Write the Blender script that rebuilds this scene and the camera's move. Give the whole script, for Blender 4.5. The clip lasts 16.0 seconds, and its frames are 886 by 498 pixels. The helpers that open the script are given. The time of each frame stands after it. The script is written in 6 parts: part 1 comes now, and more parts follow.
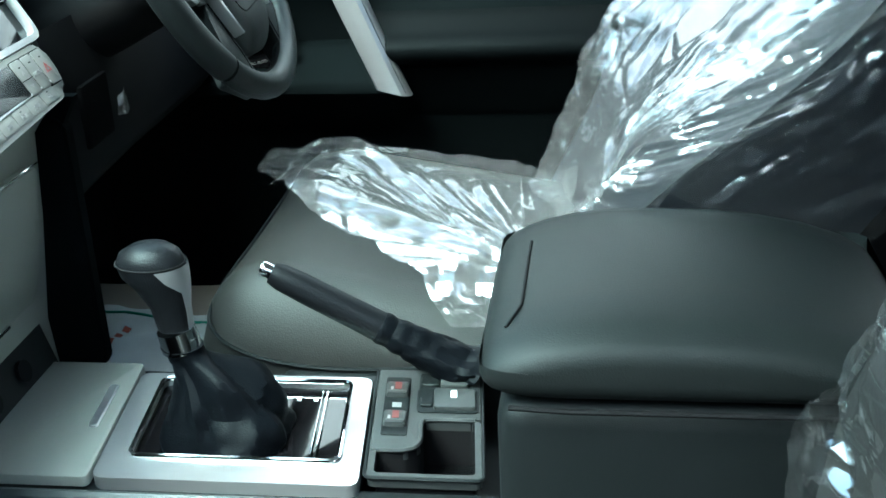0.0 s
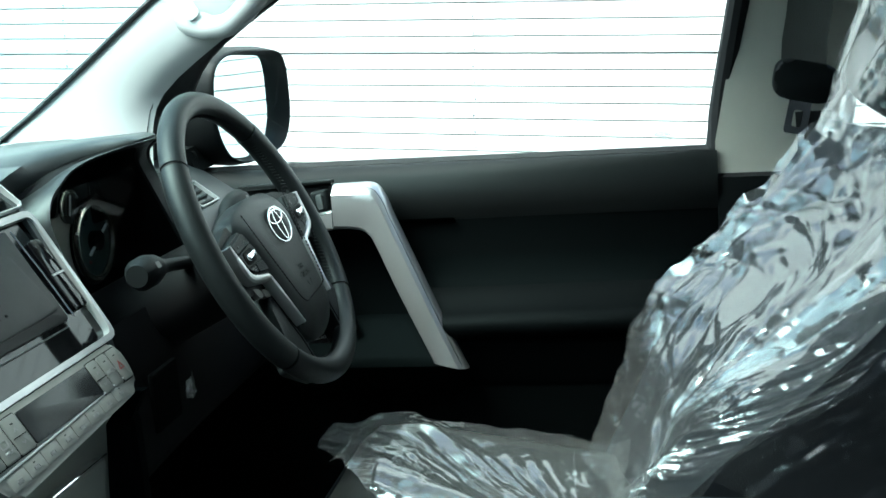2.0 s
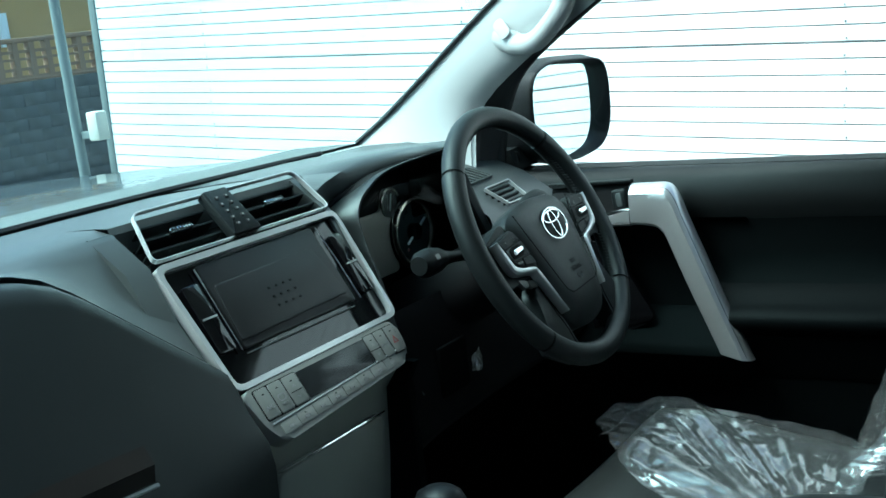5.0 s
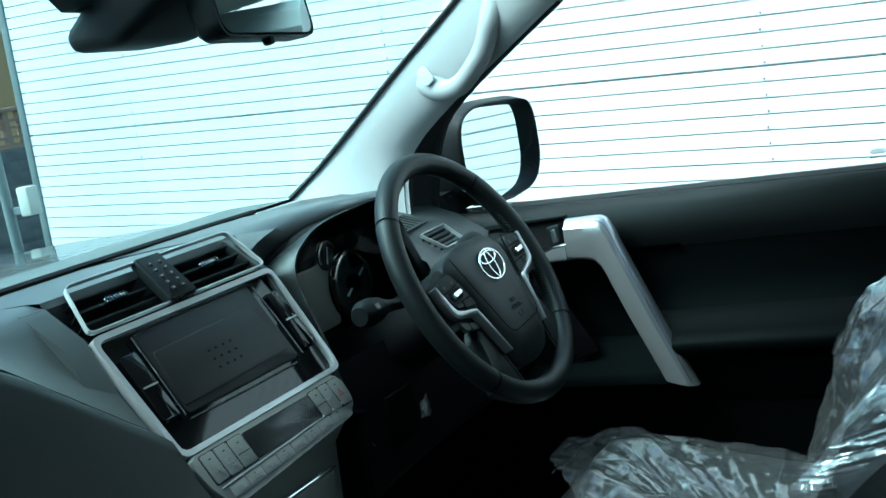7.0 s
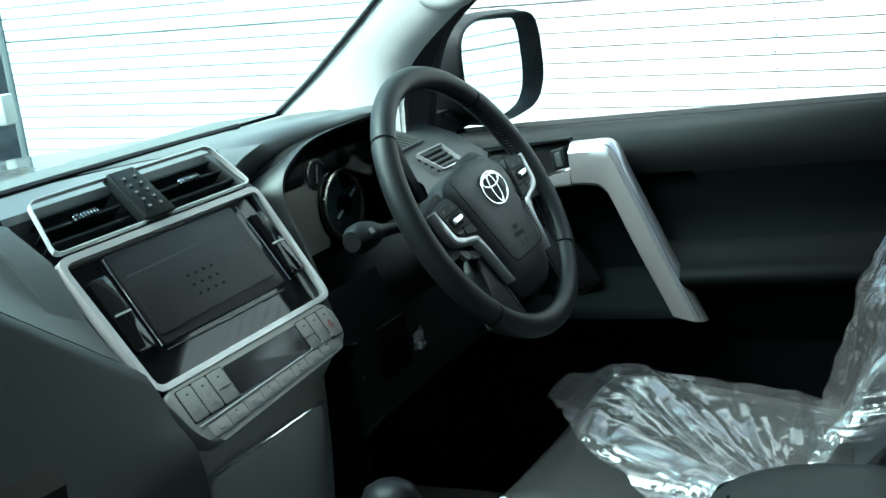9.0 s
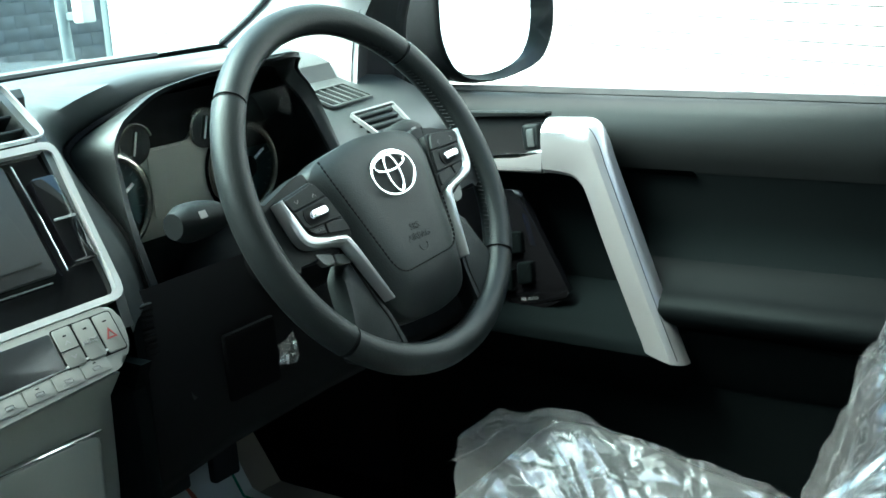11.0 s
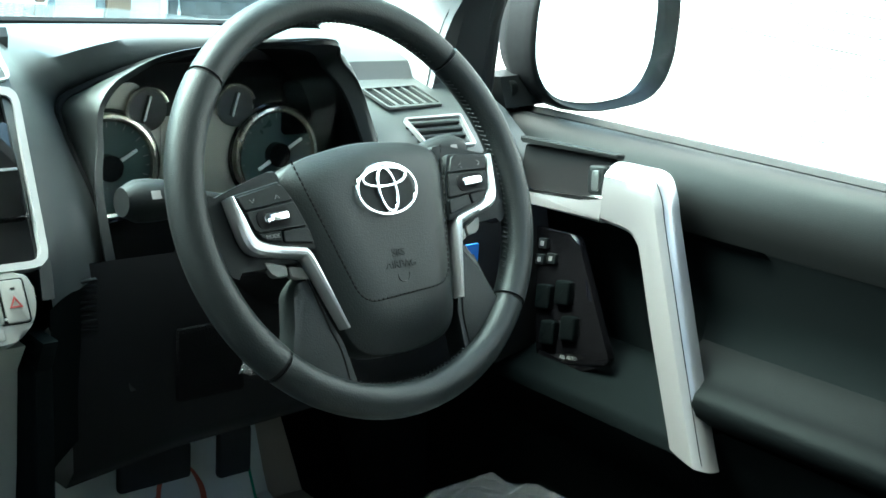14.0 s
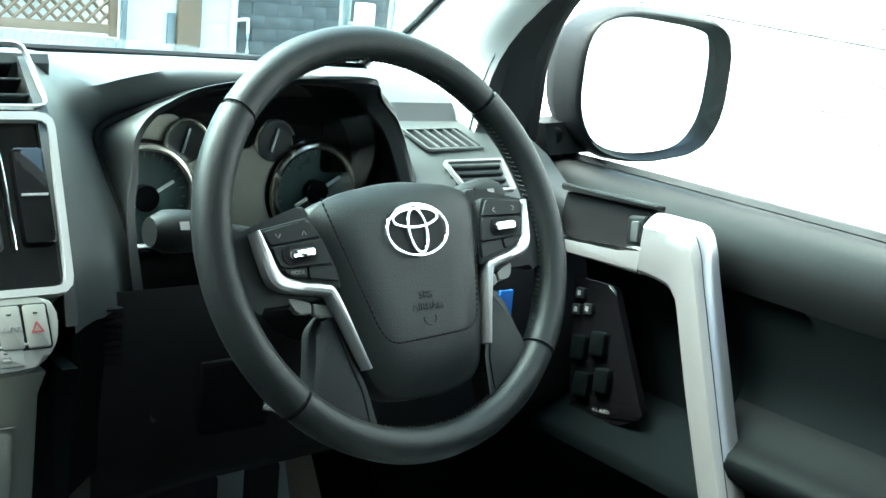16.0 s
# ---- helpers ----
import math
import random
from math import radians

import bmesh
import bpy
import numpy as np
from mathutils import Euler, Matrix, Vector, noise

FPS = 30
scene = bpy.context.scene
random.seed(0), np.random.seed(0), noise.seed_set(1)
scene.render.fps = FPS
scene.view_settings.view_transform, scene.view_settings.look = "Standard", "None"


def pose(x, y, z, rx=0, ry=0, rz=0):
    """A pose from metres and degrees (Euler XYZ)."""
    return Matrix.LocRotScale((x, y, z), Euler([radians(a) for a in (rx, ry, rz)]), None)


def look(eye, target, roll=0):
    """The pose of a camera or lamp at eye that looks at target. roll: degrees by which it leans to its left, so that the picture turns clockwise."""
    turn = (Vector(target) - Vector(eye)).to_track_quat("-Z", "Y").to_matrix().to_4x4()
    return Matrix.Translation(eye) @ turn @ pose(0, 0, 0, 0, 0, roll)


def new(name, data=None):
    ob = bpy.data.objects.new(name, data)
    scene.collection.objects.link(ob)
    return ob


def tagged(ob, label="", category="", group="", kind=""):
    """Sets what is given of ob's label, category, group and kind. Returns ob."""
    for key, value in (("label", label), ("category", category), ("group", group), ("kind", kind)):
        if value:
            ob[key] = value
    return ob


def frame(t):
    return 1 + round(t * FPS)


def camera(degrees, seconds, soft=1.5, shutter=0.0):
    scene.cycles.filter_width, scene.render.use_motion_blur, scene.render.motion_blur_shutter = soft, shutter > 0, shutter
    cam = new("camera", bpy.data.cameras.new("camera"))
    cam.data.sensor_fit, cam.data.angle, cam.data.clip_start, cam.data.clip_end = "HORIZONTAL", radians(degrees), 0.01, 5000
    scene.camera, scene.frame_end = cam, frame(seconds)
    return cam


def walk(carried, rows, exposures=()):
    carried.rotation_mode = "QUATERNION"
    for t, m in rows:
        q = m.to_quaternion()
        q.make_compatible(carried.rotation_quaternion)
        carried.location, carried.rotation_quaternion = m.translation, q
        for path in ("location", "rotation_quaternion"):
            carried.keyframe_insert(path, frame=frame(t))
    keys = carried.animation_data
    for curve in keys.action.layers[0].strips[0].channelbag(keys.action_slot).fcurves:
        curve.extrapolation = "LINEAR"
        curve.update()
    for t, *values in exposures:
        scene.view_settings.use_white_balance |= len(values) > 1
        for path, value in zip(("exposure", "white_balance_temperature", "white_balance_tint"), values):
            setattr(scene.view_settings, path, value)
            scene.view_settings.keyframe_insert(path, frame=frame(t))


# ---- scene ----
cam = camera(41.0, 16.0, soft=1.6)
PATH = [
    (0, (-0.866, -0.43, 1.358), (0.949, -0.156, 0.565), -3.0),
    (0.5, (-0.869, -0.435, 1.381), (0.987, -0.139, 0.697), -3.8),
    (1, (-0.881, -0.45, 1.401), (1.007, -0.15, 0.813), -4.2),
    (1.5, (-0.884, -0.464, 1.411), (1.032, -0.159, 0.926), -4.4),
    (2, (-0.895, -0.462, 1.423), (1.023, -0.073, 1.012), -4.5),
    (2.5, (-0.914, -0.48, 1.433), (0.956, 0.103, 1.025), -1.8),
    (3, (-0.937, -0.545, 1.44), (0.858, 0.236, 1.03), -1.9),
    (3.5, (-0.955, -0.618, 1.446), (0.753, 0.344, 1.047), -2.3),
    (6, (-0.972, -0.736, 1.466), (0.694, 0.314, 1.118), -8.9),
    (6.5, (-0.969, -0.736, 1.466), (0.726, 0.277, 1.146), -9.8),
    (7, (-0.969, -0.734, 1.46), (0.741, 0.254, 1.146), -10.9),
    (7.5, (-0.961, -0.722, 1.461), (0.728, 0.276, 1.067), -9.8),
    (8, (-0.951, -0.718, 1.458), (0.727, 0.294, 1.055), -9.5),
    (8.5, (-0.934, -0.699, 1.456), (0.756, 0.291, 1.05), -8.8),
    (9, (-0.883, -0.662, 1.446), (0.808, 0.309, 0.999), -9.5),
    (9.5, (-0.774, -0.665, 1.436), (0.898, 0.303, 0.921), -11.6),
    (10, (-0.646, -0.675, 1.424), (0.988, 0.361, 0.915), -9.9),
    (12.5, (-0.262, -0.772, 1.394), (1.107, 0.584, 0.858), 1.8),
    (13, (-0.236, -0.766, 1.396), (1.093, 0.649, 0.915), 3.3),
    (13.5, (-0.218, -0.771, 1.39), (1.103, 0.647, 0.894), 3.7),
    (14, (-0.191, -0.781, 1.389), (1.081, 0.676, 0.88), 3.7),
    (14.5, (-0.175, -0.784, 1.391), (1.065, 0.699, 0.88), 6.6),
    (15, (-0.167, -0.788, 1.39), (1.053, 0.726, 0.919), 6.5),
    (15.5, (-0.164, -0.788, 1.388), (1.034, 0.746, 0.93), 6.4),
    (16, (-0.163, -0.786, 1.385), (1.04, 0.75, 0.944), 5.5),
]
EXPOSURES = [(0.0, 3.6, 5150, -17), (0.5, 3.2, 5100, -17), (1.0, 3.0, 5150, -17), (1.5, 2.7, 5300, -17), (2.5, 2.35, 5400, -17.5), (3.5, 2.27, 5250, -18.5), (6.0, 1.92, 4800, -22), (7.0, 1.80, 4700, -23), (8.5, 2.20, 5100, -19), (10.0, 2.97, 5400, -17), (12.5, 4.02, 5550, -18), (16.0, 3.87, 5600, -17)]
walk(cam, [(t, look(eye, target, roll)) for t, eye, target, roll in PATH], EXPOSURES)

# ---- daylight ----
world = bpy.data.worlds.new("world")
scene.world = world
world.use_nodes = True
wn = world.node_tree
sky = wn.nodes.new("ShaderNodeTexSky")
sky.sky_type = "NISHITA"
sky.sun_disc = False
sky.air_density = 0.6
sky.dust_density = 8.0
sky.ozone_density = 0.6
sky.sun_elevation = radians(58)
sky.sun_rotation = radians(319)
wn.links.new(sky.outputs[0], wn.nodes["Background"].inputs[0])
wn.nodes["Background"].inputs[1].default_value = 0.15
sun = new("sun", bpy.data.lights.new("sun", "SUN"))
sun.data.energy = 0.8
sun.data.angle = radians(50)
sun.data.color = (1.0, 0.97, 0.92)
sun.matrix_world = look((-2.2, 2.5, 5.5), (0, 0, 0))


# ---- materials ----
def material(name, color, rough=0.5, metal=0.0, spec=0.5, vary=0.12, scale=30.0, bump=0.0, bump_scale=400.0,
             rough_vary=0.08, coat=0.0, dirt=None):
    m = bpy.data.materials.new(name)
    m.use_nodes = True
    nt = m.node_tree
    b = nt.nodes["Principled BSDF"]
    b.inputs["Metallic"].default_value = metal
    b.inputs["Specular IOR Level"].default_value = spec
    b.inputs["Coat Weight"].default_value = coat
    co = nt.nodes.new("ShaderNodeTexCoord")
    big = nt.nodes.new("ShaderNodeTexNoise")
    big.inputs["Scale"].default_value = scale
    big.inputs["Detail"].default_value = 6
    nt.links.new(co.outputs["Object"], big.inputs["Vector"])
    ramp = nt.nodes.new("ShaderNodeMix")
    ramp.data_type = "RGBA"
    lo = tuple(c * (1 - vary) for c in color)
    hi = tuple(min(1, c * (1 + vary)) for c in color)
    if dirt:
        lo = dirt
    ramp.inputs[6].default_value = (*lo, 1)
    ramp.inputs[7].default_value = (*hi, 1)
    nt.links.new(big.outputs[0], ramp.inputs[0])
    nt.links.new(ramp.outputs[2], b.inputs["Base Color"])
    mr = nt.nodes.new("ShaderNodeMapRange")
    mr.inputs[3].default_value = max(0.02, rough - rough_vary)
    mr.inputs[4].default_value = min(1, rough + rough_vary)
    nt.links.new(big.outputs[0], mr.inputs[0])
    nt.links.new(mr.outputs[0], b.inputs["Roughness"])
    if bump:
        fine = nt.nodes.new("ShaderNodeTexVoronoi")
        fine.inputs["Scale"].default_value = bump_scale
        nt.links.new(co.outputs["Object"], fine.inputs["Vector"])
        bn = nt.nodes.new("ShaderNodeBump")
        bn.inputs["Strength"].default_value = bump
        bn.inputs["Distance"].default_value = 0.002
        nt.links.new(fine.outputs[0], bn.inputs["Height"])
        nt.links.new(bn.outputs[0], b.inputs["Normal"])
    return m


def clear(name, tint, gloss, rough=0.02, body=None):
    """Thin see-through sheet: straight-through light plus a share of gloss."""
    m = bpy.data.materials.new(name)
    m.use_nodes = True
    nt = m.node_tree
    nt.nodes.remove(nt.nodes["Principled BSDF"])
    out = nt.nodes["Material Output"]
    tr = nt.nodes.new("ShaderNodeBsdfTransparent")
    tr.inputs[0].default_value = (*tint, 1)
    gl = nt.nodes.new("ShaderNodeBsdfGlossy")
    gl.inputs["Color"].default_value = (1, 1, 1, 1)
    gl.inputs["Roughness"].default_value = rough
    lw = nt.nodes.new("ShaderNodeLayerWeight")
    lw.inputs[0].default_value = 0.5
    pw = nt.nodes.new("ShaderNodeMath")
    pw.operation = "POWER"
    pw.inputs[1].default_value = 4.0
    nt.links.new(lw.outputs["Facing"], pw.inputs[0])
    ad = nt.nodes.new("ShaderNodeMath")
    ad.operation = "MULTIPLY_ADD"
    ad.inputs[1].default_value = 0.42
    ad.inputs[2].default_value = gloss
    nt.links.new(pw.outputs[0], ad.inputs[0])
    mx = nt.nodes.new("ShaderNodeMixShader")
    nt.links.new(ad.outputs[0], mx.inputs[0])
    nt.links.new(tr.outputs[0], mx.inputs[1])
    nt.links.new(gl.outputs[0], mx.inputs[2])
    last = mx
    if body:
        df = nt.nodes.new("ShaderNodeBsdfDiffuse")
        df.inputs[0].default_value = (*body[0], 1)
        tl = nt.nodes.new("ShaderNodeBsdfTranslucent")
        tl.inputs[0].default_value = (*body[0], 1)
        m3 = nt.nodes.new("ShaderNodeMixShader")
        m3.inputs[0].default_value = 0.4
        nt.links.new(df.outputs[0], m3.inputs[1])
        nt.links.new(tl.outputs[0], m3.inputs[2])
        m2 = nt.nodes.new("ShaderNodeMixShader")
        m2.inputs[0].default_value = body[1]
        nt.links.new(mx.outputs[0], m2.inputs[1])
        nt.links.new(m3.outputs[0], m2.inputs[2])
        last = m2
    nt.links.new(last.outputs[0], out.inputs[0])
    return m


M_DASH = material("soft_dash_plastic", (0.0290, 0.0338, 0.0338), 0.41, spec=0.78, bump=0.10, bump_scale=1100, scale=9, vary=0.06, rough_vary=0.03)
M_BLACK = material("black_plastic", (0.0043, 0.0056, 0.0060), 0.52, spec=0.16, bump=0.10, bump_scale=1200, scale=14, rough_vary=0.04)
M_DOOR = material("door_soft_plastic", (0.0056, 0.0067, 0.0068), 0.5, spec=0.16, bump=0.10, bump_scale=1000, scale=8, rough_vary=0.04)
# M_DOOR darkened: shade low in the cabin is put into the colour
M_LOW_SHADE = material("shaded_trim_plastic", (0.0024, 0.0032, 0.0034), 0.65, spec=0.012, bump=0.10, bump_scale=1000, scale=8, rough_vary=0.04)
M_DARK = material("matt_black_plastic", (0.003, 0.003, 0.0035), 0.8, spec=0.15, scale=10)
M_LEATHER = material("black_leather", (0.0077, 0.0096, 0.0100), 0.44, spec=0.24, bump=0.10, bump_scale=700, scale=12, rough_vary=0.04)
M_BOOT = material("soft_boot_leather", (0.0018, 0.0024, 0.0034), 0.44, spec=0.055, bump=0.14, bump_scale=600, scale=12, rough_vary=0.05)
M_GRIP = material("dark_grip_leather", (0.0036, 0.0042, 0.0052), 0.44, spec=0.14, bump=0.10, bump_scale=700, scale=12, rough_vary=0.04)
M_SEAT = material("seat_leather", (0.0160, 0.0166, 0.0158), 0.55, spec=0.25, bump=0.12, bump_scale=600, scale=7, vary=0.06, rough_vary=0.04)
# seat leather again, darker and bluer to paint in the backrest's shade
M_BACK_SHADE = material("shaded_seat_leather", (0.0120, 0.0135, 0.0165), 0.50, spec=0.22, bump=0.12, bump_scale=600, scale=7, vary=0.06, rough_vary=0.04)
M_LID = material("armrest_leather", (0.0076, 0.0094, 0.0094), 0.52, spec=0.16, bump=0.10, bump_scale=650, scale=7, vary=0.06, rough_vary=0.04)
M_SILVER = material("satin_silver_paint", (0.45, 0.46, 0.465), 0.32, metal=0.8, vary=0.02, scale=14, rough_vary=0.015)
# lighter copy of M_GREY: extra light on these faces is put into the colour
M_FACE_LIT = material("lit_silver_paint", (0.23, 0.235, 0.212), 0.42, metal=0.2, vary=0.05, scale=18, rough_vary=0.03)
M_GREY = material("warm_silver_paint", (0.135, 0.137, 0.128), 0.48, metal=0.1, spec=0.4, vary=0.02, scale=18, rough_vary=0.03)
M_BEZEL = material("bright_silver_paint", (0.46, 0.47, 0.47), 0.28, metal=0.5, vary=0.02, scale=14, rough_vary=0.015)
M_COWL = material("grey_cowl_plastic", (0.075, 0.078, 0.074), 0.6, vary=0.2, scale=9, bump=0.2, bump_scale=500)
M_CHROME = material("chrome", (0.85, 0.86, 0.87), 0.07, metal=1.0, vary=0.02, rough_vary=0.03)
M_PIANO = material("piano_black", (0.003, 0.003, 0.0035), 0.05, rough_vary=0.02, spec=0.5)
M_DISPLAY = material("dark_display_window", (0.010, 0.011, 0.012), 0.26, rough_vary=0.03, spec=0.5)
M_SCREEN = material("blank_radio_plate", (0.009, 0.009, 0.0095), 0.45, spec=0.3, bump=0.08, bump_scale=1200)
M_PILLAR = material("pale_grey_trim", (0.34, 0.35, 0.345), 0.7, bump=0.10, bump_scale=1100, vary=0.03)
M_CREAM = material("cream_trim", (0.52, 0.51, 0.45), 0.7, bump=0.2, bump_scale=1000, vary=0.05)
M_CLOTH = material("roof_lining_cloth", (0.55, 0.55, 0.52), 0.95, bump=0.4, bump_scale=900, vary=0.06)
M_CARPET = material("black_carpet", (0.003, 0.003, 0.0033), 0.98, spec=0.03, bump=0.6, bump_scale=700, vary=0.3)
# dark copy of M_DASH for parts turned away from the light
M_DASH_SHADE = material("shaded_dash_plastic", (0.0090, 0.0110, 0.0112), 0.42, spec=0.33, bump=0.10, bump_scale=1000, scale=8, rough_vary=0.04)
# near black: shade over the door armrest is put into its base colour
M_ARM_SHADE = material("shaded_armrest_leather", (0.0013, 0.0018, 0.0020), 0.5, spec=0.03, bump=0.10, bump_scale=800, scale=8, rough_vary=0.04)
M_PAPER = material("brown_floor_paper", (0.30, 0.25, 0.185), 0.85, vary=0.15, scale=12)
M_BAG = material("white_floor_cover", (0.62, 0.62, 0.56), 0.6, vary=0.10, scale=15)
M_GREENINK = material("green_ink", (0.02, 0.22, 0.12), 0.7)
M_REDINK = material("red_ink", (0.33, 0.075, 0.035), 0.7)
M_RED = material("red_plastic", (0.15, 0.020, 0.018), 0.4)
M_BLUE = material("blue_plastic", (0.02, 0.10, 0.35), 0.5)
M_WHITEINK = material("white_ink", (0.75, 0.76, 0.76), 0.6)
M_GREYINK = material("grey_ink", (0.16, 0.16, 0.16), 0.6)
M_RUBBER = material("black_rubber", (0.010, 0.010, 0.011), 0.7)
M_WEB = material("seat_belt_webbing", (0.010, 0.010, 0.011), 0.85, bump=0.5, bump_scale=900)
M_STRAP = material("grey_belt_strap", (0.11, 0.11, 0.10), 0.8, bump=0.5, bump_scale=900)
M_WOOD = material("dark_wood_trim", (0.007, 0.005, 0.004), 0.45, vary=0.5, spec=0.3, scale=18)
M_DIAL = material("dial_face", (0.034, 0.056, 0.054), 0.30)
M_DIALRING = material("warm_silver_ring", (0.60, 0.55, 0.47), 0.25, metal=0.9)
M_CLUSTER = material("grey_cluster_plate", (0.33, 0.32, 0.285), 0.33, metal=0.5)
M_MIRROR = material("mirror_glass", (0.74, 0.85, 0.86), 0.02, metal=1.0, vary=0.01, rough_vary=0.005)
M_GLASS = clear("window_glass", (0.97, 0.99, 0.985), 0.03)
M_WSCREEN = clear("windscreen_glass", (0.76, 0.94, 0.945), 0.03)
M_FILM = clear("crinkled_clear_film", (0.96, 0.98, 0.98), 0.125, 0.085, body=((0.88, 0.90, 0.89), 0.055))
M_FILM_CLEAR = clear("loose_clear_film", (0.97, 0.98, 0.98), 0.17, 0.05, body=((0.86, 0.89, 0.88), 0.006))
M_FILM_THIN = clear("thin_clear_film", (0.97, 0.98, 0.98), 0.05, 0.10, body=((0.86, 0.89, 0.88), 0.012))
M_PANEL = material("grey_switch_panel", (0.020, 0.0225, 0.0225), 0.5, spec=0.3, bump=0.10, bump_scale=1000, vary=0.05)
M_DIMRED = material("dim_red_ink", (0.075, 0.014, 0.012), 0.6)
M_WRAP = clear("milky_plastic_wrap", (0.9, 0.92, 0.93), 0.25, 0.10, body=((0.86, 0.89, 0.90), 0.07))
M_TRUCK = material("white_aluminium_panel", (0.70, 0.71, 0.71), 0.5, vary=0.03, scale=3, metal=0.0)
M_ASPHALT = material("asphalt", (0.055, 0.055, 0.055), 0.9, bump=0.6, bump_scale=120, vary=0.3, scale=2)
M_CONCRETE = material("grey_concrete_block", (0.105, 0.104, 0.098), 0.9, bump=0.5, bump_scale=90, vary=0.55, scale=5)
M_YARD = material("grey_wall_render", (0.20, 0.20, 0.19), 0.9, vary=0.2, scale=1.5, bump=0.4, bump_scale=60)
M_RENDER = material("white_wall_render", (0.78, 0.77, 0.74), 0.85, vary=0.05, scale=2)
M_OCHRE = material("ochre_wall_render", (0.48, 0.30, 0.12), 0.85, vary=0.1, scale=2)
M_BROWN = material("brown_painted_steel", (0.24, 0.15, 0.09), 0.6, vary=0.15, scale=6)
M_STEEL = material("grey_painted_steel", (0.16, 0.18, 0.18), 0.55, vary=0.15, scale=5)
M_PAINT = material("dark_grey_car_paint", (0.02, 0.022, 0.022), 0.45, metal=0.4, coat=0.6)


# ---- mesh helpers ----
def part(name, bm, mat, parent=None, label="", smooth=True, angle=35.0):
    me = bpy.data.meshes.new(name)
    bmesh.ops.remove_doubles(bm, verts=bm.verts, dist=1e-5)
    bmesh.ops.recalc_face_normals(bm, faces=bm.faces)
    if smooth:
        for f in bm.faces:
            f.smooth = True
        lim = radians(angle)
        for e in bm.edges:
            if len(e.link_faces) == 2 and e.calc_face_angle(0) > lim:
                e.smooth = False
    bm.to_mesh(me)
    bm.free()
    me.materials.append(mat)
    ob = new(name, me)
    if parent is not None:
        ob.parent = parent
    if label:
        ob["label"] = label
    return ob


def thing(name, label, category, group="", kind="", at=(0, 0, 0)):
    ob = new(name)
    ob.empty_display_size = 0.05
    ob.location = at
    return tagged(ob, label, category, group, kind)


def add_box(bm, x0, x1, y0, y1, z0, z1, bevel=0.0, seg=2, m=None):
    c = ((x0 + x1) / 2, (y0 + y1) / 2, (z0 + z1) / 2)
    s = (abs(x1 - x0), abs(y1 - y0), abs(z1 - z0))
    r = bmesh.ops.create_cube(bm, size=1.0)
    vs = r["verts"]
    bmesh.ops.scale(bm, vec=s, verts=vs)
    bmesh.ops.translate(bm, vec=c, verts=vs)
    if m is not None:
        bmesh.ops.transform(bm, matrix=m, verts=vs)
    if bevel:
        es = list({e for v in vs for e in v.link_edges})
        bmesh.ops.bevel(bm, geom=es, offset=bevel, segments=seg, profile=0.5, affect="EDGES")
    return bm


def box(x0, x1, y0, y1, z0, z1, bevel=0.0, seg=2, m=None):
    return add_box(bmesh.new(), x0, x1, y0, y1, z0, z1, bevel, seg, m)


def sheet(rows, bm=None, close_u=False, close_v=False):
    """Skin a grid of points: rows of equal length."""
    bm = bm or bmesh.new()
    vs = [[bm.verts.new(p) for p in r] for r in rows]
    n, k = len(vs), len(vs[0])
    for i in range(n if close_v else n - 1):
        for j in range(k if close_u else k - 1):
            q = [vs[i][j], vs[i][(j + 1) % k], vs[(i + 1) % n][(j + 1) % k], vs[(i + 1) % n][j]]
            if len({v.co.to_tuple(6) for v in q}) > 2:
                try:
                    bm.faces.new(q)
                except ValueError:
                    pass
    return bm


def solid(rows, bm=None):
    """Skin closed rings and cap both ends."""
    bm = bm or bmesh.new()
    vs = [[bm.verts.new(p) for p in r] for r in rows]
    k = len(vs[0])
    for i in range(len(vs) - 1):
        for j in range(k):
            bm.faces.new([vs[i][j], vs[i][(j + 1) % k], vs[i + 1][(j + 1) % k], vs[i + 1][j]])
    bm.faces.new(vs[0][::-1])
    bm.faces.new(vs[-1])
    return bm


def spline(pts, n):
    """n points along a smooth curve through pts."""
    pts = [Vector(p) for p in pts]
    ext = [pts[0] * 2 - pts[1]] + pts + [pts[-1] * 2 - pts[-2]]
    out = []
    for i in range(n):
        u = i / (n - 1) * (len(pts) - 1)
        s = min(int(u), len(pts) - 2)
        f = u - s
        p0, p1, p2, p3 = ext[s:s + 4]
        out.append(0.5 * ((2 * p1) + (p2 - p0) * f + (2 * p0 - 5 * p1 + 4 * p2 - p3) * f * f
                          + (3 * p1 - p0 - 3 * p2 + p3) * f ** 3))
    return out


def tube(path, radius, k=12, bm=None, closed=False, squash=1.0, up=(0, 0, 1)):
    """A round bar along a path; radius may be a list."""
    bm = bm or bmesh.new()
    path = [Vector(p) for p in path]
    n = len(path)
    rings = []
    for i, p in enumerate(path):
        a = path[(i - 1) % n] if (closed or i) else p
        b = path[(i + 1) % n] if (closed or i < n - 1) else p
        t = (b - a).normalized()
        s = t.cross(Vector(up))
        if s.length < 1e-4:
            s = t.cross(Vector((1, 0, 0)))
        s.normalize()
        w = s.cross(t)
        r = radius[i] if isinstance(radius, (list, tuple)) else radius
        rings.append([p + s * (r * math.cos(q)) + w * (r * squash * math.sin(q))
                      for q in (2 * math.pi * j / k for j in range(k))])
    if closed:
        sheet(rings, bm, close_u=True, close_v=True)
    else:
        solid(rings, bm)
    return bm


